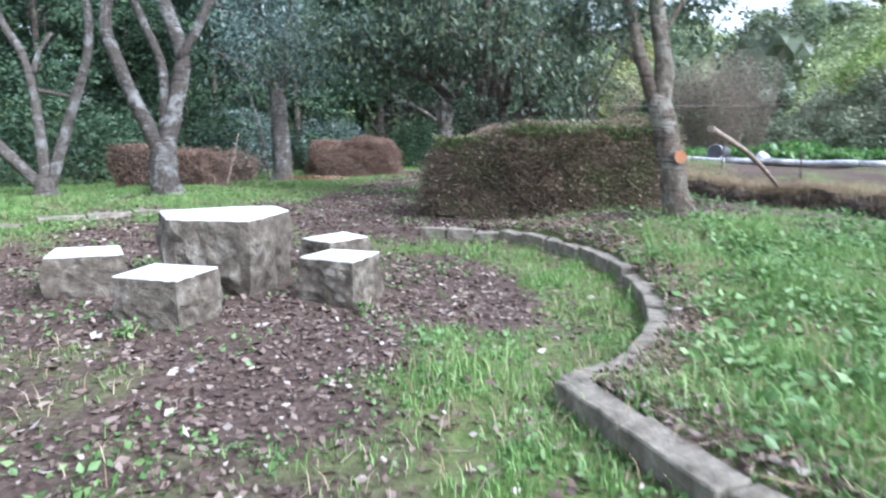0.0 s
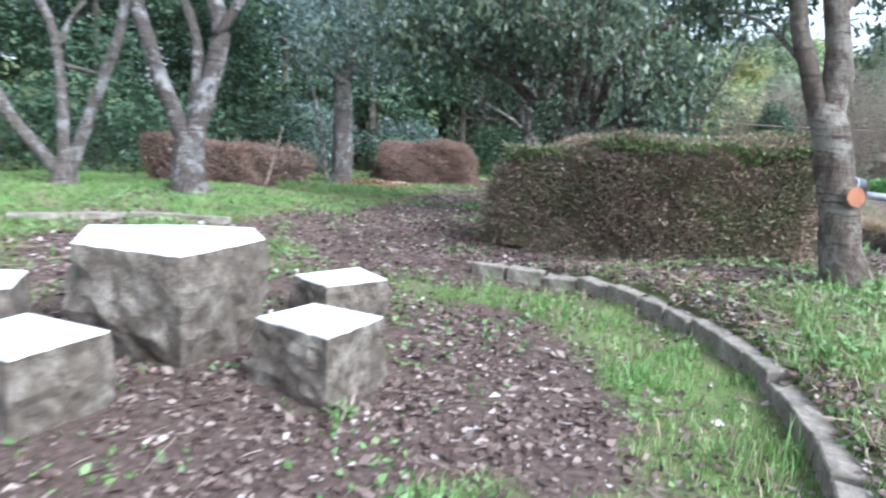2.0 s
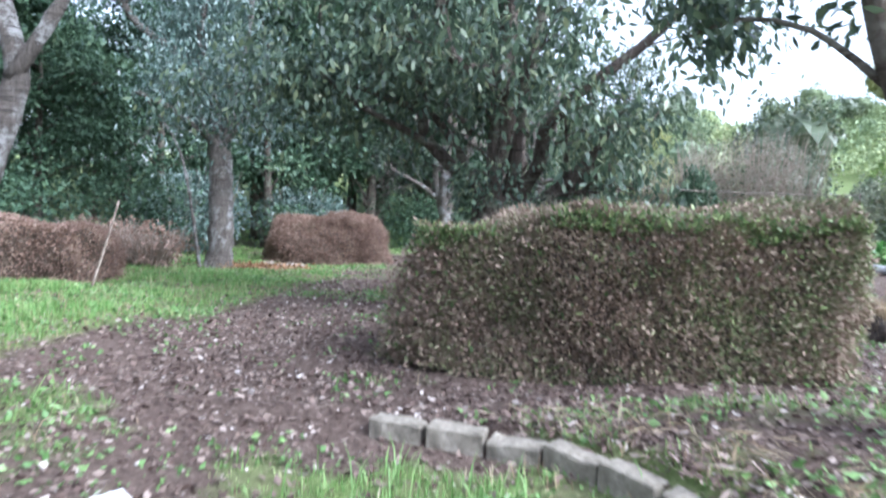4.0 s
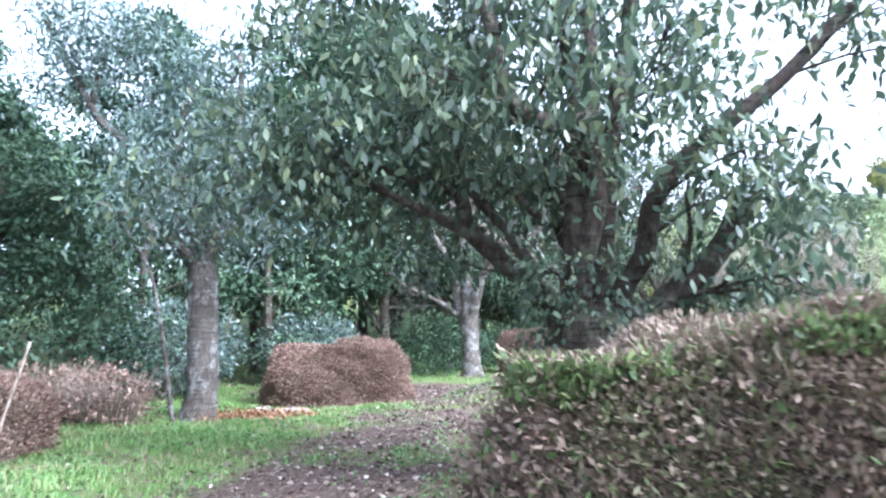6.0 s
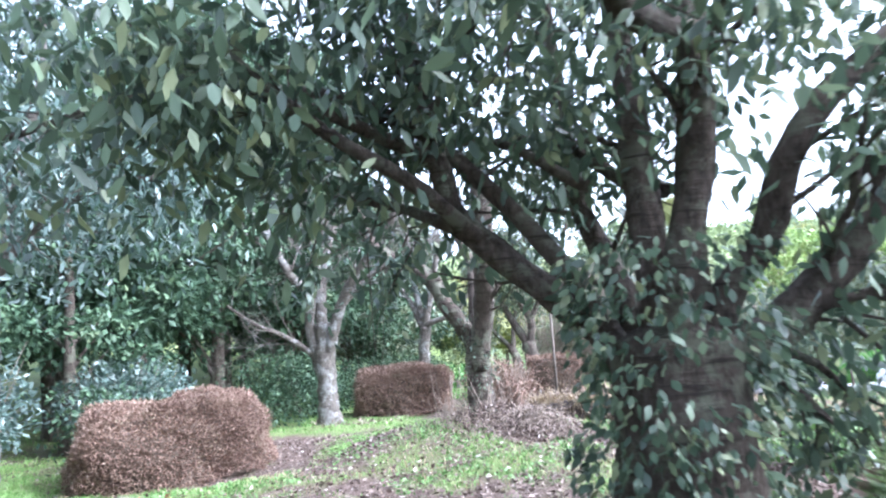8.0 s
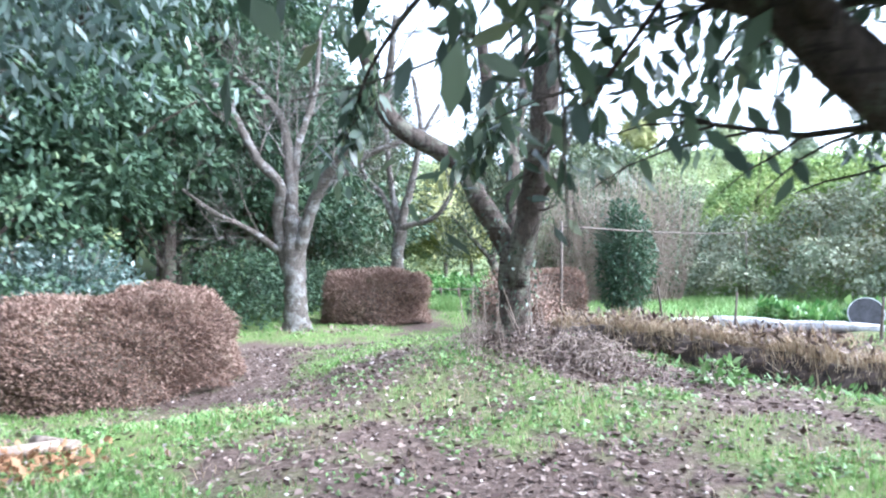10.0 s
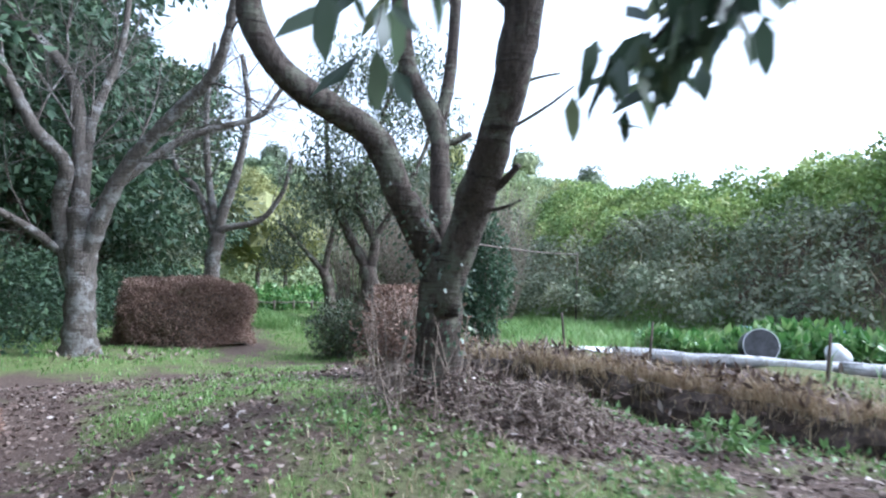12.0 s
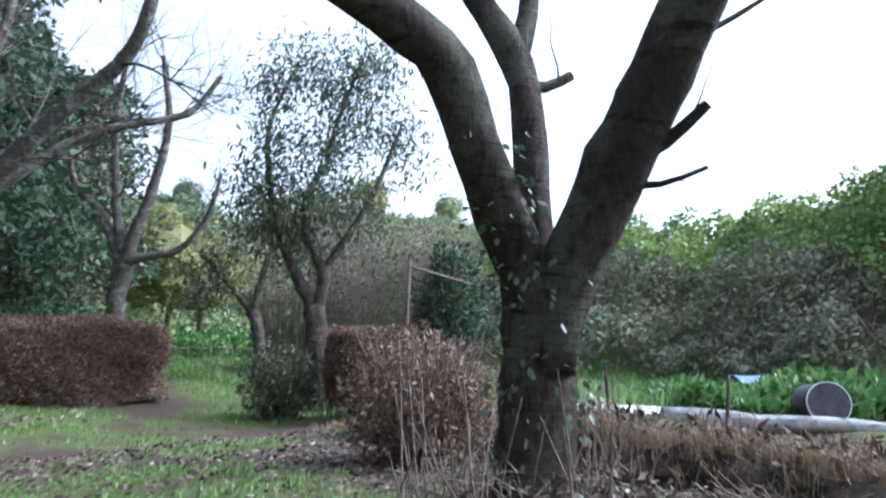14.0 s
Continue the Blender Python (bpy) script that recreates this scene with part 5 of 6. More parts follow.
# ---- overgrown bank, crops and far vegetation ----
def bank_cover():
    rng = np.random.default_rng(92)
    n = 330000
    x, y = rng.uniform(13, 38, n), rng.uniform(-14, 54, n)
    z = height(x, y)
    # rounded mounds of creeper with hollows between them
    mound = np.maximum(F_MID(x * 0.55, y * 0.55), F_MID(x * 0.8 + 40, y * 0.8)) ** 1.6
    lump = mound * 2.3 + F_SMALL(x * 0.5, y * 0.5) * 0.6
    keep = (x > bank_edge(x, y) - 0.6 + 1.2 * F_MID(x, y)) & (mound + 0.4 * F_SMALL(x, y) > 0.42)
    x, y, z, lump = x[keep], y[keep], z[keep], lump[keep]
    p = np.stack([x, y, z + lump * rng.random(len(x)) ** 0.35], 1)
    d = rng.normal(size=(len(x), 3)) * 0.6 + np.array((-0.5, 0, -0.2))
    low = z < 1.5 + 2.6 * F_MID(x * 0.4 + 9, y * 0.4)
    L = rng.uniform(0.13, 0.28, len(x))
    scatter("bank_creeper", "green creeper smothering the slope of the bank", "creeper", p[~low], d[~low], L[~low], 0.75, M_LEAF_BANK, rng)
    thin = low & (rng.random(len(x)) < 0.85)
    scatter("bank_vines", "dull grey-green vines on the lower slope of the bank", "vines", p[thin], d[thin], L[thin], 0.55, M_LEAF_BANK_LOW, rng)
    n = 30000
    bx, by = rng.uniform(14, 27, n), rng.uniform(-10, 48, n)
    bz = height(bx, by)
    ok = (bz > 0.5) & (bz < 3.4)
    q = np.stack([bx, by, bz + rng.random(n) * 0.9], 1)[ok]
    scatter("bank_stalks", "grey dead stalks on the lower slope of the bank", "stalks", q, rng.normal(size=q.shape) + np.array((-0.2, 0, 0.7)), rng.uniform(0.3, 1.1, len(q)), 0.03, M_DRYGRASS, rng)


bank_cover()


def far_tree(seed, tall, radius, mat, label):
    """A broad distant tree: a trunk, and a lumpy crown of leaf clumps round a dense heart."""
    rng, rnd = np.random.default_rng(seed), random.Random(seed)
    ob = thing("far_tree", (0, 0, 0), label, "tree", "distant trees")
    part("trunk", tube(bmesh.new(), smooth_line([(0, 0, -1.0), (rnd.uniform(-.2, .2), 0.1, tall * 0.3), (0, 0, tall * 0.7)], 0.8), 0.22, 0.08, 7, 0.1), ob, mat=M_BARK_DARK)
    k = 34
    dirs = unit(rng.normal(size=(k, 3)))
    cen = dirs * rng.uniform(0.45, 0.95, (k, 1)) * np.array((radius, radius, tall * 0.36)) + np.array((0, 0, tall * 0.6))
    size = rng.uniform(0.22, 0.42, k) * radius
    bm = bmesh.new()
    bmesh.ops.create_icosphere(bm, subdivisions=3, radius=1)
    for v in bm.verts:
        w = 0.72 + 0.3 * noise.noise(v.co * 2.2 + Vector((seed, 0, 0)))
        v.co = Vector((v.co.x * radius * w, v.co.y * radius * w, tall * 0.6 + v.co.z * tall * 0.36 * w))
    part("inner_leaf_mass", bm, ob, "shaded heart of the crown", mat)
    n = 2400
    i = rng.integers(0, k, n)
    d = unit(rng.normal(size=(n, 3)) + np.array((0, 0, 0.3)))
    p = cen[i] + d * (size[i] * rng.uniform(0.6, 1.08, n))[:, None] * np.array((1.15, 1.15, 0.85))
    L = rng.uniform(0.07, 0.13, n) * radius
    part("crown", sprig_mesh("crown", p, d * 0.6 + rng.normal(size=(n, 3)) * 0.6, L, L * 0.65, mat, rng), ob)["kind"] = "stuff"
    return ob


def far_woods():
    rnd = random.Random(93)
    kinds = [far_tree(201, 10, 3.8, M_LEAF_HILL, "round distant tree in dull green leaf paled as by haze"), far_tree(202, 8, 4.2, M_LEAF_HILL, "low spreading distant tree in olive leaf paled as by haze"),
             far_tree(203, 11, 4.3, M_LEAF_OLIVE, "dark round evergreen tree beyond the field"), far_tree(204, 9, 3.6, M_LEAF_YELLOW, "distant tree turning yellow")]
    used = [False] * 4

    def put(kind, x, y, s):
        m = pose(x, y, ground_z(x, y), 0, 0, rnd.uniform(0, 360))
        if used[kind]:
            o = copy_thing(kinds[kind], m)
        else:
            o = kinds[kind]
            o.matrix_basis = m
            used[kind] = True
        o.scale = (s, s, s * rnd.uniform(0.85, 1.1))

    put(2, 32, 68, 1.15)
    put(3, 96, 153, 1.7)
    put(3, 11.8, 52.2, 0.85)
    put(3, 14.6, 55.0, 0.8)
    put(2, 27, 58, 0.75)
    for _ in range(170):
        ang, r = rnd.uniform(-0.35, 1.95), 48 + 190 * rnd.random() ** 0.8
        x, y = r * math.cos(ang), 10 + r * math.sin(ang)
        toward = math.atan2(x + 1, y - 16.5)
        if not (x > 27 or y > 62) or (0.53 < toward < 0.67 and r < 120) or (x > 0 and x < 36 and abs(y) < 34):
            continue
        put(rnd.choice((0, 0, 0, 1, 1, 2, 3) if r > 75 else (0, 1, 1)), x, y, rnd.uniform(0.6, 1.0) * (0.62 + r / 330))


far_woods()


def hill_cover():
    """Scrub and low woods clothing the hills."""
    rng = np.random.default_rng(94)
    n = 300000
    ang, r = rng.uniform(-0.5, 2.0, n), 44 + 210 * rng.random(n)
    x, y = r * np.cos(ang), 10 + r * np.sin(ang)
    big, small = F_MID(x * 0.11, y * 0.11), F_MID(x * 0.25 + 30, y * 0.25)
    mound = np.maximum(big, small) ** 1.5
    toward = np.arctan2(x + 1, y - 16.5)
    clear = (toward > 0.52) & (toward < 0.66) & (r < 95)
    keep = ((x > 30) | (y > 58)) & (mound > 0.3) & ~clear
    x, y, r, mound = x[keep], y[keep], r[keep], mound[keep]
    n = len(x)
    p = np.stack([x, y, height(x, y) + mound * (2.2 + r / 50) * rng.random(n) ** 0.3], 1)
    scatter("hill_scrub", "green and yellowing scrub, paled as by haze, over the distant hills", "scrub", p, rng.normal(size=(n, 3)) * 0.7 + np.array((-0.3, -0.4, -0.1)), rng.uniform(0.35, 0.7, n) * (0.4 + r / 130), 0.8, M_LEAF_SCRUB, rng)


hill_cover()


def crops():
    rng = np.random.default_rng(94)
    n = 16000
    u, v = rng.uniform(0.6, 11, n), rng.uniform(1.3, 4.4, n)
    a, b = np.array((6.1, 21.6)), np.array((0.68, -0.733))
    q = np.array((0.733, 0.68))
    xy = a + u[:, None] * b + v[:, None] * q
    keep = (F_MID(xy[:, 0], xy[:, 1]) + 0.3 * F_SMALL(xy[:, 0], xy[:, 1]) > 0.5) & (np.hypot(xy[:, 0] - 8.2, xy[:, 1] - 20.5) > 0.55) & (np.hypot(xy[:, 0] - 9.3, xy[:, 1] - 19.85) > 0.45)
    xy = xy[keep]
    n = len(xy)
    z = height(xy[:, 0], xy[:, 1]) + rng.random(n) * 0.5 * F_MID(xy[:, 0] + 5, xy[:, 1])
    p = np.stack([xy[:, 0], xy[:, 1], z], 1)
    d = rng.normal(size=(n, 3)) * 0.8 + np.array((0, 0, 0.9))
    scatter("crop_plants", "bright green broad-leaved plants beyond the logs", "plants", p, d, rng.uniform(0.12, 0.28, n), 0.55, M_LEAF_CROP, rng)
    # green bushes far off along the field
    n = 9000
    x, y = rng.uniform(5, 24, n), rng.uniform(45.5, 50, n)
    z = height(x, y) + rng.random(n) * (0.4 + 1.0 * F_MID(x, y))
    scatter("field_bushes", "low green bushes at the field's far side", "bushes", np.stack([x, y, z], 1), rng.normal(size=(n, 3)) + np.array((0, 0, .5)), rng.uniform(0.2, 0.4, n), 0.6, M_LEAF_CROP, rng)


crops()


# ---- logs, drum, sack, fence ----
def log(a, b, r, seed):
    a, b = Vector(a), Vector(b)
    ob = thing("log", a, "silvery weathered log lying at the terrace edge", "log", "logs at the terrace")
    line = [a.lerp(b, k / 14) + Vector((0, 0, 0.012 * math.sin(k * 0.9 + seed))) for k in range(15)]
    part("log_bark", tube(bmesh.new(), line, r, r * 0.85, 12, 0.12), ob, mat=M_LOG)
    part("log_end", tube(bmesh.new(), [a + (a - b).normalized() * 0.004, a + (a - b).normalized() * 0.012], r * 0.85, r * 0.8, 12), ob, "pale sawn log end", M_TWIG)


def lay_logs():
    rnd = random.Random(5)
    a, d = Vector((6.1, 21.6, 0)), Vector((0.68, -0.733, 0))
    side = Vector((0.733, 0.68, 0))
    for row in range(5):
        s = row * 0.45
        while s < 11:
            n = rnd.uniform(2.2, 3.4)
            p, q = a + d * s + side * row * 0.19, a + d * (s + n) + side * (row * 0.19 + rnd.uniform(-.08, .08))
            r = rnd.uniform(0.06, 0.095) + (0.02 if row == 2 else 0)
            p.z, q.z = ground_z(p.x, p.y) + r * 0.8, ground_z(q.x, q.y) + r * 0.8
            log(p, q, r, row + s)
            s += n + 0.1


lay_logs()


def drum():
    x, y = 8.5, 20.75
    z = ground_z(x, y)
    ob = thing("drum", (x, y, z), "round dark grey drum lying among the plants", "drum")
    ax = Vector((-0.75, -0.62, 0.12)).normalized()
    c = Vector((x, y, z + 0.25))
    part("shell", tube(bmesh.new(), [c - ax * 0.3, c - ax * 0.1, c + ax * 0.1, c + ax * 0.28], 0.25, 0.25, 24), ob, mat=M_DRUM)
    part("rim", tube(bmesh.new(), [c + ax * 0.26, c + ax * 0.285], 0.265, 0.265, 24), ob, "pale rolled rim", M_WHITE)
    part("lid", tube(bmesh.new(), [c + ax * 0.286, c + ax * 0.292], 0.252, 0.252, 24), ob, mat=M_DRUM)


drum()


def sack():
    x, y = 9.5, 20.0
    z = ground_z(x, y)
    bm = bmesh.new()
    bmesh.ops.create_icosphere(bm, subdivisions=4, radius=0.2)
    for v in bm.verts:
        v.co.z *= 0.95
        v.co += v.co.normalized() * 0.10 * noise.noise(v.co * 4)
        v.co.z = max(v.co.z, -0.16)
    for f in bm.faces:
        f.smooth = True
    o = part("sack", bm, None, mat=M_WHITE)
    o.location = (x, y, z + 0.15)
    tagged(o, "crumpled white plastic sack among green plants", "sack")


sack()


def fence():
    ob = thing("fence", (10, 44.6, ground_z(10, 44.6)), "low dark wooden post fence at the field edge", "fence")
    tops = []
    for k in range(13):
        x = 3 + k * 1.0
        y = 44.2 + 0.12 * k
        z = ground_z(x, y)
        part("post", tube(bmesh.new(), [Vector((x, y, z - 0.1)), Vector((x, y, z + 0.55))], 0.06, 0.055, 7), ob, mat=M_POST)
        tops.append(Vector((x, y, z + 0.45)))
    for a, b in zip(tops[:-1], tops[1:]):
        part("rail", tube(bmesh.new(), [a, b], 0.03, 0.03, 6), ob, mat=M_POST)


fence()


# ---- brush heap and dry stalks round the three-limbed tree ----
def brush():
    rng = np.random.default_rng(95)
    rnd = random.Random(95)
    bm = bmesh.new()
    for k in range(640):
        cx, cy = (2.15, 18.9) if k % 3 else (1.5, 19.9)
        r, th = abs(rnd.gauss(0, 0.31)), rnd.uniform(0, 6.28)
        x, y = cx + r * math.cos(th) * 1.3, cy + r * math.sin(th)
        z = ground_z(x, y) + rnd.uniform(0, 0.32) * math.exp(-r * r * 2)
        d = Vector((rnd.gauss(0, 1), rnd.gauss(0, 1), rnd.gauss(0.1, 0.35))).normalized()
        n = rnd.uniform(0.15, 0.6)
        p = Vector((x, y, z))
        tube(bm, [p - d * n / 2, p + Vector((0, 0, rnd.uniform(0, .08))), p + d * n / 2], 0.005, 0.002, 4, cap=False)
    tagged(part("brush_heap", bm, None, mat=M_TWIG), "heap of dead twigs and dry leaves at the tree's foot", "brush heap", kind="stuff")
    n = 5200
    k = rng.integers(0, 2, n)
    cen = np.array([(2.2, 18.9), (1.75, 19.5)])[k]
    xy = cen + rng.normal(size=(n, 2)) * np.array((0.42, 0.34))
    r2 = ((xy - cen) ** 2).sum(1)
    p = np.stack([xy[:, 0], xy[:, 1], height(xy[:, 0], xy[:, 1]) + rng.random(n) * 0.38 * np.exp(-r2 * 2)], 1)
    scatter("dry_leaf_heap", "dry brown leaves heaped among the twigs", "leaf heap", p, rng.normal(size=(n, 3)), rng.uniform(0.03, 0.09, n), 0.3, M_LITTER, rng)
    # upright suckers
    bm = bmesh.new()
    for k in range(70):
        th = rnd.uniform(0, 6.28)
        r = rnd.uniform(0.25, 0.75)
        x, y = 1.62 + r * math.cos(th), 19.75 + r * math.sin(th)
        p = Vector((x, y, ground_z(x, y) - 0.03))
        d = Vector((rnd.gauss(0, .25), rnd.gauss(0, .25), 1)).normalized()
        n = rnd.uniform(0.25, 0.95)
        tube(bm, [p, p + d * n * .5 + Vector((rnd.gauss(0, .03), rnd.gauss(0, .03), 0)), p + d * n], 0.007, 0.003, 4, cap=False)
    tagged(part("suckers", bm, None, mat=M_TWIG), "thin dry shoots standing round the trunk", "shoots", kind="stuff")


brush()


# ---- grass, weeds and fallen leaves ----
def sample(rng, n, box, weight):
    x, y = rng.uniform(box[0], box[1], n), rng.uniform(box[2], box[3], n)
    keep = rng.random(n) < weight(x, y)
    x, y = x[keep], y[keep]
    return x, y, np.stack([x, y, height(x, y)], 1)


def blocked(x, y):
    """Where stones and hedges stand."""
    b = np.zeros(len(x), bool)
    for cx, cy, r in STONE_SPOTS:
        b |= (x - cx) ** 2 + (y - cy) ** 2 < r * r
    b |= (np.abs(x - 1.8) < 1.9) & (np.abs(y - 10.75) < 0.75)
    return b


def lay_grass():
    rng = np.random.default_rng(96)
    for box, n, lo, hi, wide in (((-8, 7.5, 0.6, 12), 470000, 0.03, 0.10, 0.007), ((-9, 6, 12, 25), 260000, 0.03, 0.09, 0.009), ((-8, 16, 25, 48), 120000, 0.04, 0.12, 0.016)):
        w = lambda x, y: np.clip((turf_cover(x, y) - 0.35) * 1.4, 0.0, 0.9) * ease((F_FINE(x, y) + 0.5 * F_SMALL(x, y) - 0.35) * 2.2) * ~blocked(x, y)
        x, y, p = sample(rng, n, box, w)
        k = len(x)
        c = turf_cover(x, y)
        ln = rng.uniform(lo, hi, k) * (0.5 + 1.0 * c * F_SMALL(x + 3, y))
        d = np.concatenate([rng.normal(size=(k, 2)) * 0.6, np.zeros((k, 1))], 1)
        tagged(new("grass", blade_mesh("grass", p, d, ln, wide * rng.uniform(0.7, 1.3, k), M_GRASS, rng)), "short uneven green lawn grass", "grass", kind="stuff")
    # taller tufts along the kerbs and lawns
    x, y, p = sample(rng, 34000, (-7, 7, 0.6, 10.5), lambda x, y: ease((turf_cover(x, y) - 0.5) * 2) * ease((F_SMALL(x, y) - 0.5) * 5) * ~blocked(x, y))
    k = len(x)
    d = np.concatenate([rng.normal(size=(k, 2)) * 0.8, np.zeros((k, 1))], 1)
    tagged(new("tall_grass", blade_mesh("tall_grass", p, d, rng.uniform(0.10, 0.27, k), 0.008, M_GRASS, rng)), "taller grass tufts on the lawn", "grass", kind="stuff")
    # withered blades mixed through the turf
    x, y, p = sample(rng, 90000, (-7, 7, 0.6, 20), lambda x, y: (0.12 + 0.5 * ease((F_SMALL(x - 6, y + 2) - 0.45) * 4)) * ease((turf_cover(x, y) - 0.2) * 2) * ~blocked(x, y))
    k = len(x)
    d = np.concatenate([rng.normal(size=(k, 2)) * 1.1, np.zeros((k, 1))], 1)
    tagged(new("withered_grass", blade_mesh("withered_grass", p, d, rng.uniform(0.04, 0.13, k), 0.006, M_DRYGRASS, rng)), "withered straw-coloured grass in the lawn", "grass", kind="stuff")
    # broad weeds
    x, y, p = sample(rng, 190000, (-7, 7, 0.5, 20), lambda x, y: (0.10 + 0.75 * turf_cover(x, y)) * ease((F_SMALL(x + 9, y) - 0.38) * 4) * ~blocked(x, y))
    k = len(x)
    p[:, 2] += rng.uniform(0.0, 0.03, k)
    scatter("weeds", "small broad-leaved weeds among the litter", "weeds", p, rng.normal(size=(k, 3)) * np.array((1, 1, 0.3)) + np.array((0, 0, 0.4)), rng.uniform(0.02, 0.065, k), 0.65, M_WEED, rng)
    # dry grass along the terrace edge
    n = 60000
    u = rng.uniform(0, 1, n)
    line = np.array([q[:2] for q in smooth_line([(x, y, 0) for x, y in TERRACE], 0.1)])
    xy = line[(u * (len(line) - 1)).astype(int)] + np.stack([rng.normal(0.5, 0.55, n), rng.normal(0, 0.3, n)], 1)
    p = np.stack([xy[:, 0], xy[:, 1], height(xy[:, 0], xy[:, 1])], 1)
    s = -line_side(TERRACE, xy[:, 0], xy[:, 1])
    p = p[(s > 0.02) & (xy[:, 1] < 25) & (F_SMALL(xy[:, 0], xy[:, 1]) > 0.25)]
    k = len(p)
    d = np.concatenate([rng.normal(size=(k, 2)) * 0.9, np.zeros((k, 1))], 1)
    tagged(new("dry_grass", blade_mesh("dry_grass", p, d, rng.uniform(0.05, 0.17, k), 0.006, M_DRYGRASS, rng)), "dry tan grass along the earth bank", "grass", kind="stuff")


lay_grass()


def face_stalks():
    rng = np.random.default_rng(101)
    n = 7000
    line = np.array([q[:2] for q in smooth_line([(x, y, 0) for x, y in TERRACE[2:-1]], 0.05)])
    xy = line[rng.integers(0, len(line), n)] + np.stack([rng.normal(-0.08, 0.14, n), rng.normal(0, 0.1, n)], 1)
    z = height(xy[:, 0] + 0.5, xy[:, 1]) - rng.random(n) ** 1.5 * 0.3 + 0.03
    p = np.stack([xy[:, 0], xy[:, 1], z], 1)
    d = rng.normal(size=(n, 3)) * 0.5 + np.array((-0.7, -0.2, -0.5))
    scatter("hanging_roots", "brown stalks and roots hanging over the earth face", "roots", p, d, rng.uniform(0.05, 0.15, n), 0.03, M_DRYGRASS, rng)
    n = 30000
    xy = line[rng.integers(0, len(line), n)] + np.stack([rng.normal(0.12, 0.13, n), rng.normal(0, 0.08, n)], 1)
    p = np.stack([xy[:, 0], xy[:, 1], height(xy[:, 0] + 0.3, xy[:, 1]) - 0.02], 1)
    p = p[F_SMALL(p[:, 0], p[:, 1]) + F_FINE(p[:, 0], p[:, 1]) > 0.75]
    k = len(p)
    d = np.concatenate([rng.normal(size=(k, 2)) * 0.8 + np.array((-0.5, 0)), np.zeros((k, 1))], 1)
    tagged(new("crest_grass", blade_mesh("crest_grass", p, d, rng.uniform(0.06, 0.28, k), 0.006, M_DRYGRASS, rng)), "dry grass fringe along the crest of the earth face", "grass", kind="stuff")
    x, y, p = sample(rng, 9000, (2.2, 7.5, 9, 22), lambda x, y: np.exp(-((line_side(TERRACE, x, y) - 0.75) / 0.5) ** 2) * ease((F_SMALL(x, y + 3) - 0.4) * 4))
    k = len(x)
    p[:, 2] += rng.random(k) * 0.1
    scatter("bank_weeds", "green weeds growing below the earth face", "weeds", p, rng.normal(size=(k, 3)) * 0.7 + np.array((0, 0, 0.7)), rng.uniform(0.04, 0.12, k), 0.4, M_WEED, rng)


face_stalks()


def crest_brush():
    """Dead bracken and bent stalks where the terrace nears the tree."""
    rng = np.random.default_rng(105)
    n = 3600
    line = np.array([q[:2] for q in smooth_line([(x, y, 0) for x, y in TERRACE[2:5]], 0.05)])
    xy = line[(rng.random(n) * (len(line) - 1)).astype(int)] + np.stack([rng.normal(0.32, 0.22, n), rng.normal(0, 0.2, n)], 1)
    xy = xy[F_SMALL(xy[:, 0] * 1.3, xy[:, 1] * 1.3) + 0.5 * F_MID(xy[:, 0], xy[:, 1]) > 0.7]
    n = len(xy)
    p = np.stack([xy[:, 0], xy[:, 1], height(xy[:, 0], xy[:, 1]) - 0.02], 1)
    d = rng.normal(size=(n, 3)) * np.array((0.6, 0.6, 0.3)) + np.array((-0.15, 0, 0.75))
    scatter("dry_stalks", "dead bracken and dry stalks along the earth bank", "stalks", p, d, rng.uniform(0.14, 0.46, n), 0.04, M_DRYGRASS, rng)
    p2 = p + rng.normal(size=p.shape) * np.array((0.1, 0.1, 0.06)) + np.array((0, 0, 0.14))
    scatter("dry_fronds", "curled brown fronds among the dry stalks", "fronds", p2, rng.normal(size=p2.shape), rng.uniform(0.06, 0.16, n), 0.35, M_LITTER, rng)


crest_brush()


def field_grass():
    rng = np.random.default_rng(102)
    x, y, p = sample(rng, 110000, (4.5, 20, 18, 44), lambda x, y: ease((-line_side(TERRACE, x, y) - 1.6) / 1.5) * ease((F_MID(x, y) - 0.25) * 3) * (np.hypot(x - 8.3, y - 20.6) > 0.8) * (np.hypot(x - 9.4, y - 19.9) > 0.6) * ~((np.abs((x - 6.1) * 0.733 + (y - 21.6) * 0.68 + 0.2) < 1.5) & (y < 22.2)))
    k = len(x)
    d = np.concatenate([rng.normal(size=(k, 2)) * 0.7, np.zeros((k, 1))], 1)
    tagged(new("field_grass", blade_mesh("field_grass", p, d, rng.uniform(0.12, 0.42, k) * (0.4 + F_MID(x + 7, y)), 0.018, M_GRASS, rng)), "tall rank grass over the abandoned field", "grass", kind="stuff")


field_grass()


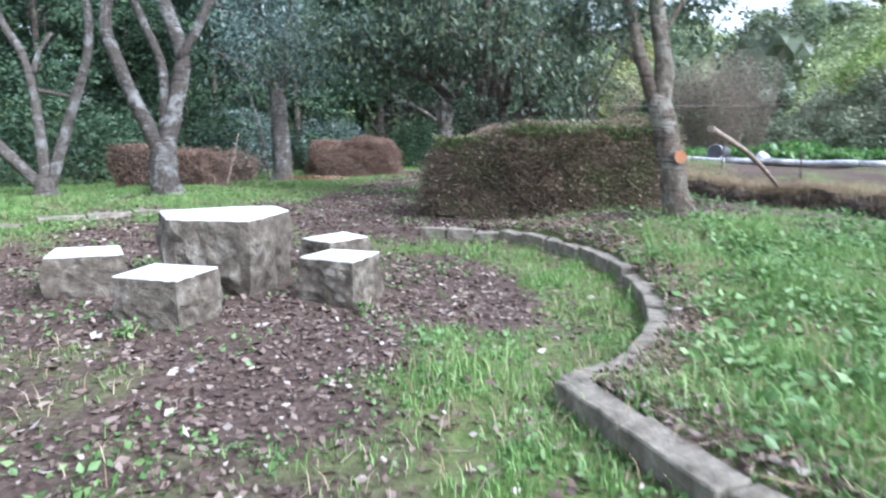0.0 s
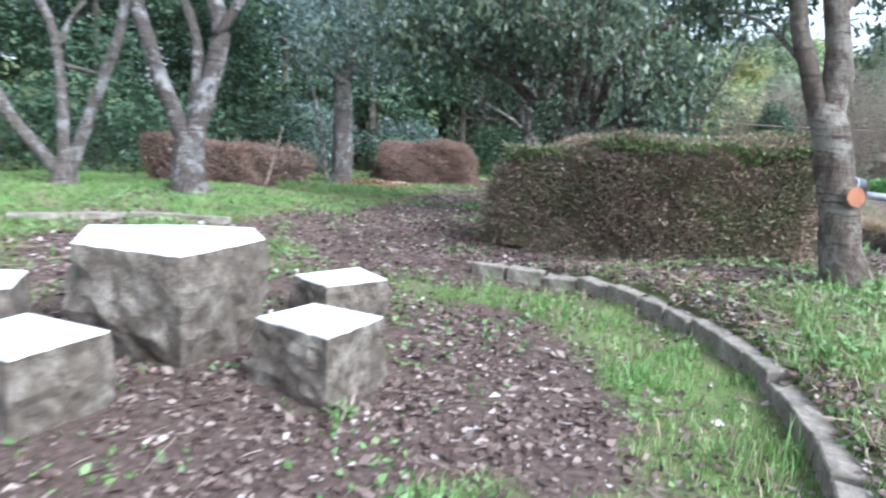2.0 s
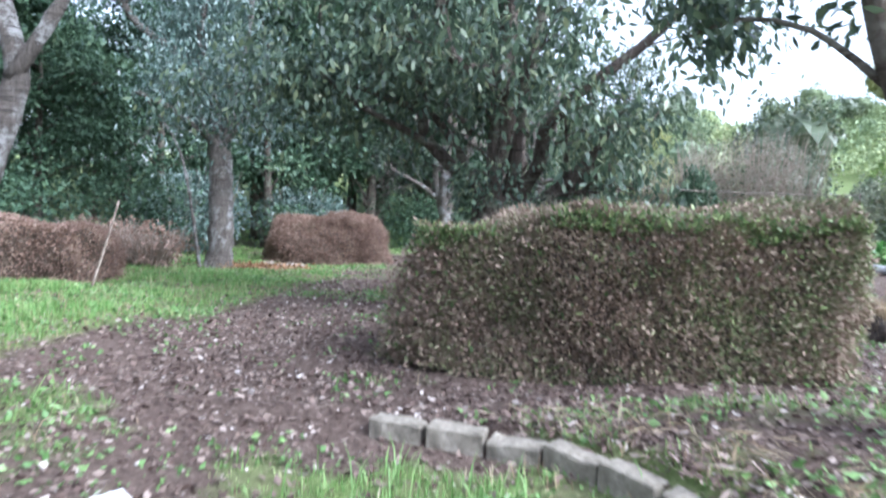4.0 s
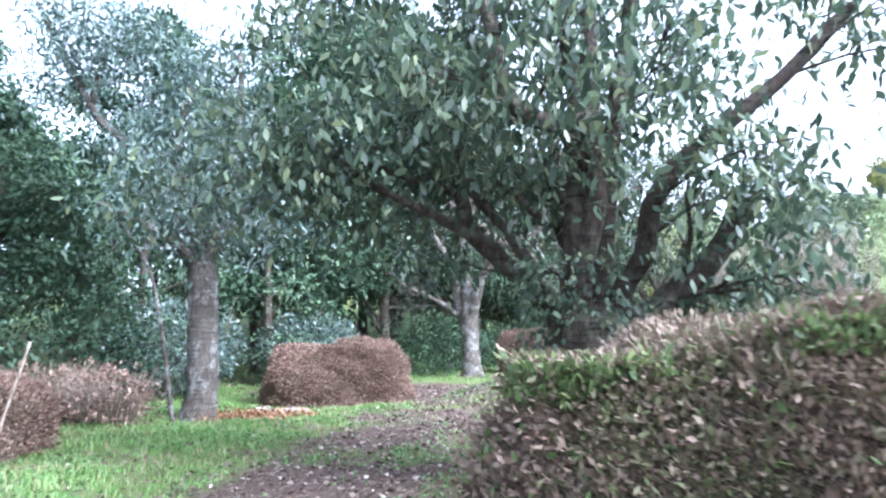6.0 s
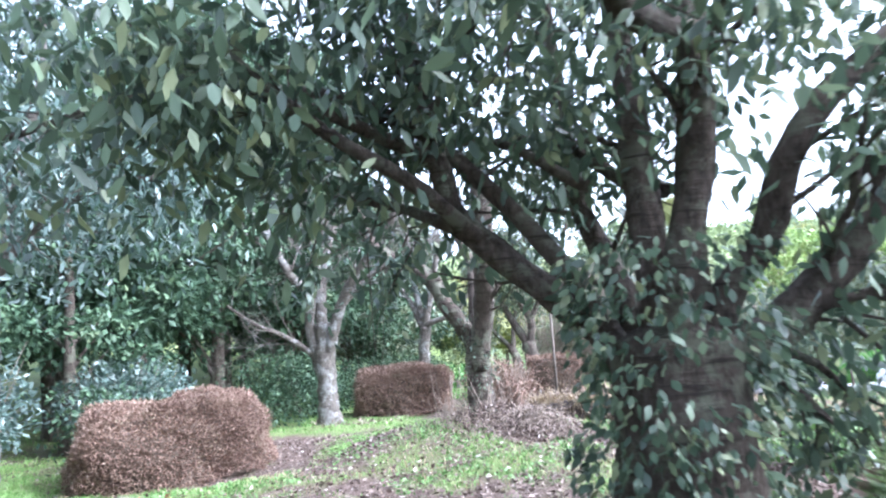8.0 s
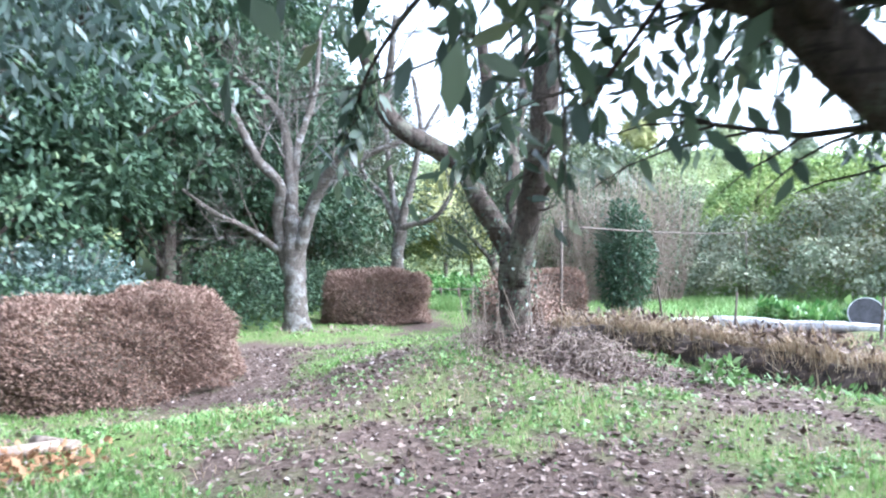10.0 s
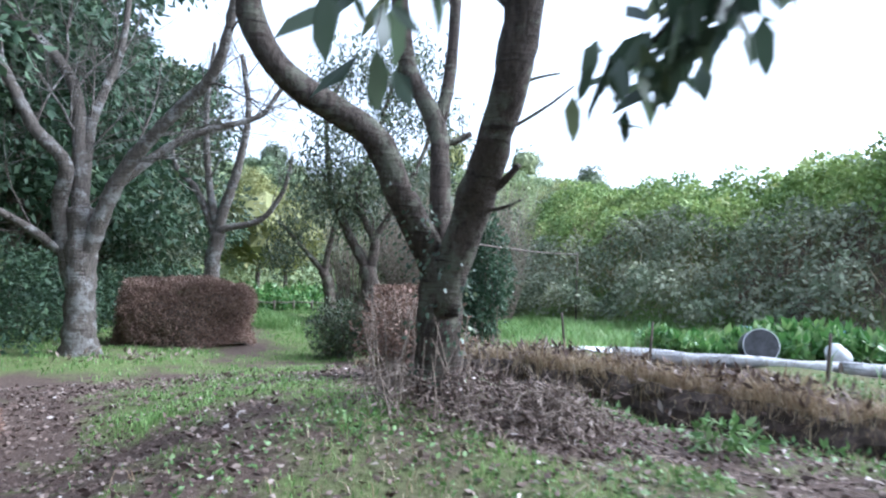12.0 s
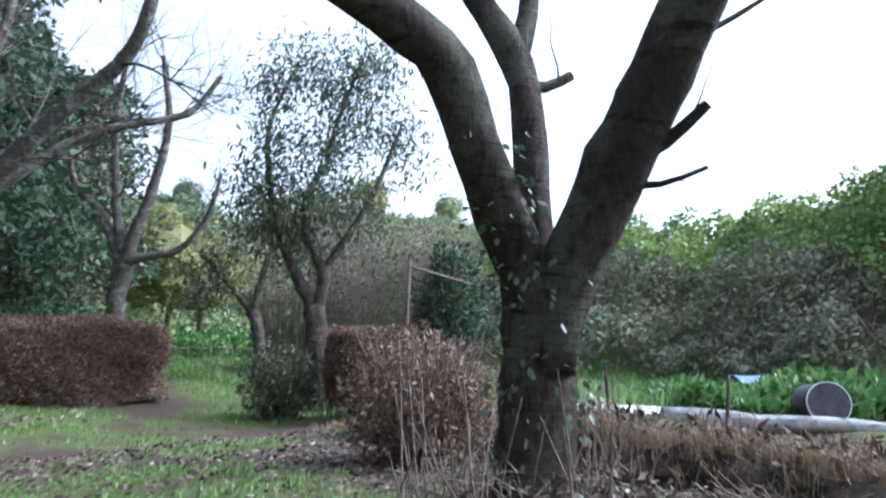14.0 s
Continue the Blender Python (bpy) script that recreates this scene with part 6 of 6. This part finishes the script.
def lay_litter():
    rng = np.random.default_rng(97)
    for box, n, lo, hi in (((-8, 5, 0.5, 12), 120000, 0.025, 0.085), ((-9, 6, 12, 26), 110000, 0.03, 0.09)):
        x, y, p = sample(rng, n, box, lambda x, y: np.clip(1.0 - turf_cover(x, y) * 0.85, 0.12, 1) * ease((F_FINE(x, y) + F_SMALL(x - 4, y)) * 0.8) * ~blocked(x, y))
        k = len(x)
        p[:, 2] += rng.uniform(0.003, 0.022, k)
        d = rng.normal(size=(k, 3)) * np.array((1, 1, 0.22))
        scatter("fallen_leaves", "dry brown and pale fallen leaves on the soil", "leaf litter", p, d, lo + (hi - lo) * rng.random(k) ** 1.8, 0.6, M_LITTER, rng)
    # twigs
    rnd = random.Random(98)
    bm = bmesh.new()
    for _ in range(500):
        x, y = rnd.uniform(-5, 4), rnd.uniform(1, 18)
        if blocked(np.array([x]), np.array([y]))[0]:
            continue
        p = Vector((x, y, ground_z(x, y) + 0.012))
        d = Vector((rnd.gauss(0, 1), rnd.gauss(0, 1), 0.04)).normalized() * rnd.uniform(0.04, 0.16)
        tube(bm, [p - d, p + Vector((0, 0, .006)), p + d], 0.004, 0.002, 4, cap=False)
    tagged(part("fallen_twigs", bm, None, mat=M_TWIG), "thin fallen twigs on the soil", "twigs", kind="stuff")


lay_litter()


def kerb_litter():
    """Dead leaves and stalks caught behind the kerb, and coarse weeds on the lawn."""
    rng = np.random.default_rng(103)
    near = lambda x, y: np.exp(-((line_side(KERB_R, x, y) - 0.2) / 0.16) ** 2) * (line_side(KERB_R, x, y) > 0.06)
    x, y, p = sample(rng, 26000, (0.3, 2.6, 1.3, 9.2), near)
    k = len(x)
    p[:, 2] += rng.uniform(0.005, 0.05, k)
    scatter("kerb_leaves", "dead leaves caught behind the kerb stones", "leaf litter", p, rng.normal(size=(k, 3)) * np.array((1, 1, 0.3)), rng.uniform(0.03, 0.09, k), 0.42, M_LITTER, rng)
    x, y, p = sample(rng, 9000, (0.5, 3.2, 1.3, 9), lambda x, y: np.exp(-((line_side(KERB_R, x, y) - 0.35) / 0.3) ** 2) * (line_side(KERB_R, x, y) > 0.05))
    k = len(x)
    p[:, 2] += rng.uniform(0.01, 0.07, k)
    scatter("kerb_stalks", "dry bent stalks lying along the kerb", "stalks", p, rng.normal(size=(k, 3)) * np.array((1, 1, 0.25)), rng.uniform(0.08, 0.25, k), 0.03, M_DRYGRASS, rng)
    x, y, p = sample(rng, 22000, (1.0, 7.0, 0.8, 9.0), lambda x, y: ease((7.0 - x) / 2.5) * ease((9.0 - y) / 2) * ease((line_side(KERB_R, x, y) - 0.15) / 0.2) * ease((F_SMALL(x + 2, y) - 0.45) * 5))
    k = len(x)
    p[:, 2] += rng.uniform(0.02, 0.09, k)
    scatter("lawn_weeds", "coarse broad-leaved weeds across the lawn", "weeds", p, rng.normal(size=(k, 3)) * np.array((1, 1, 0.4)) + np.array((0, 0, 0.3)), rng.uniform(0.04, 0.10, k), 0.6, M_WEED, rng)


kerb_litter()


def pale_sheet():
    x, y = 6.5, 22.45
    bm = bmesh.new()
    bmesh.ops.create_grid(bm, x_segments=16, y_segments=6, size=1)
    for v in bm.verts:
        v.co = Vector((v.co.x * 0.9, v.co.y * 0.3, 0.05 + 0.05 * noise.noise(v.co * 2.5)))
    bmesh.ops.solidify(bm, geom=bm.faces[:], thickness=0.01)
    o = part("plastic_sheet", bm, None, mat=M_WHITE)
    o.matrix_world = pose(x, y, ground_z(x, y) + 0.03, 0, 0, -37)
    tagged(o, "crumpled pale plastic sheet lying on the field", "plastic sheet")


pale_sheet()


def scraps():
    rng = np.random.default_rng(99)
    n = 110
    xy = np.array((0.9, 29.0)) + rng.normal(size=(n, 2)) * np.array((0.7, 0.3))
    p = np.stack([xy[:, 0], xy[:, 1], height(xy[:, 0], xy[:, 1]) + rng.random(n) * 0.12], 1)
    scatter("wood_scraps", "pale wood scraps strewn at the tree's foot", "wood scraps", p, rng.normal(size=(n, 3)), rng.uniform(0.08, 0.2, n), 0.35, M_TWIG, rng)


scraps()


def trunk_litter():
    """Rust-coloured leaves and sawn pieces beside the grey trunk."""
    rng = np.random.default_rng(104)
    n = 900
    xy = np.array((-3.45, 17.7)) + rng.normal(size=(n, 2)) * np.array((0.42, 0.22))
    p = np.stack([xy[:, 0], xy[:, 1], height(xy[:, 0], xy[:, 1]) + rng.random(n) * 0.09], 1)
    scatter("rusty_leaves", "rust-brown leaves drifted beside the grey trunk", "leaf litter", p, rng.normal(size=(n, 3)), rng.uniform(0.05, 0.11, n), 0.5, M_RUST, rng)
    for x, y, turn, ln in ((-3.1, 18.1, 20, 0.5), (-2.9, 18.25, -35, 0.42), (-3.5, 18.2, 70, 0.36)):
        c = Vector((x, y, ground_z(x, y) + 0.045))
        d = Vector((math.cos(radians(turn)), math.sin(radians(turn)), 0)) * ln / 2
        tagged(part("cut_branch", tube(bmesh.new(), [c - d, c - d * 0.3, c + d * 0.4, c + d], 0.055, 0.05, 10, 0.08), None, mat=M_TWIG), "short pale sawn branch lying on the grass", "branch")


trunk_litter()
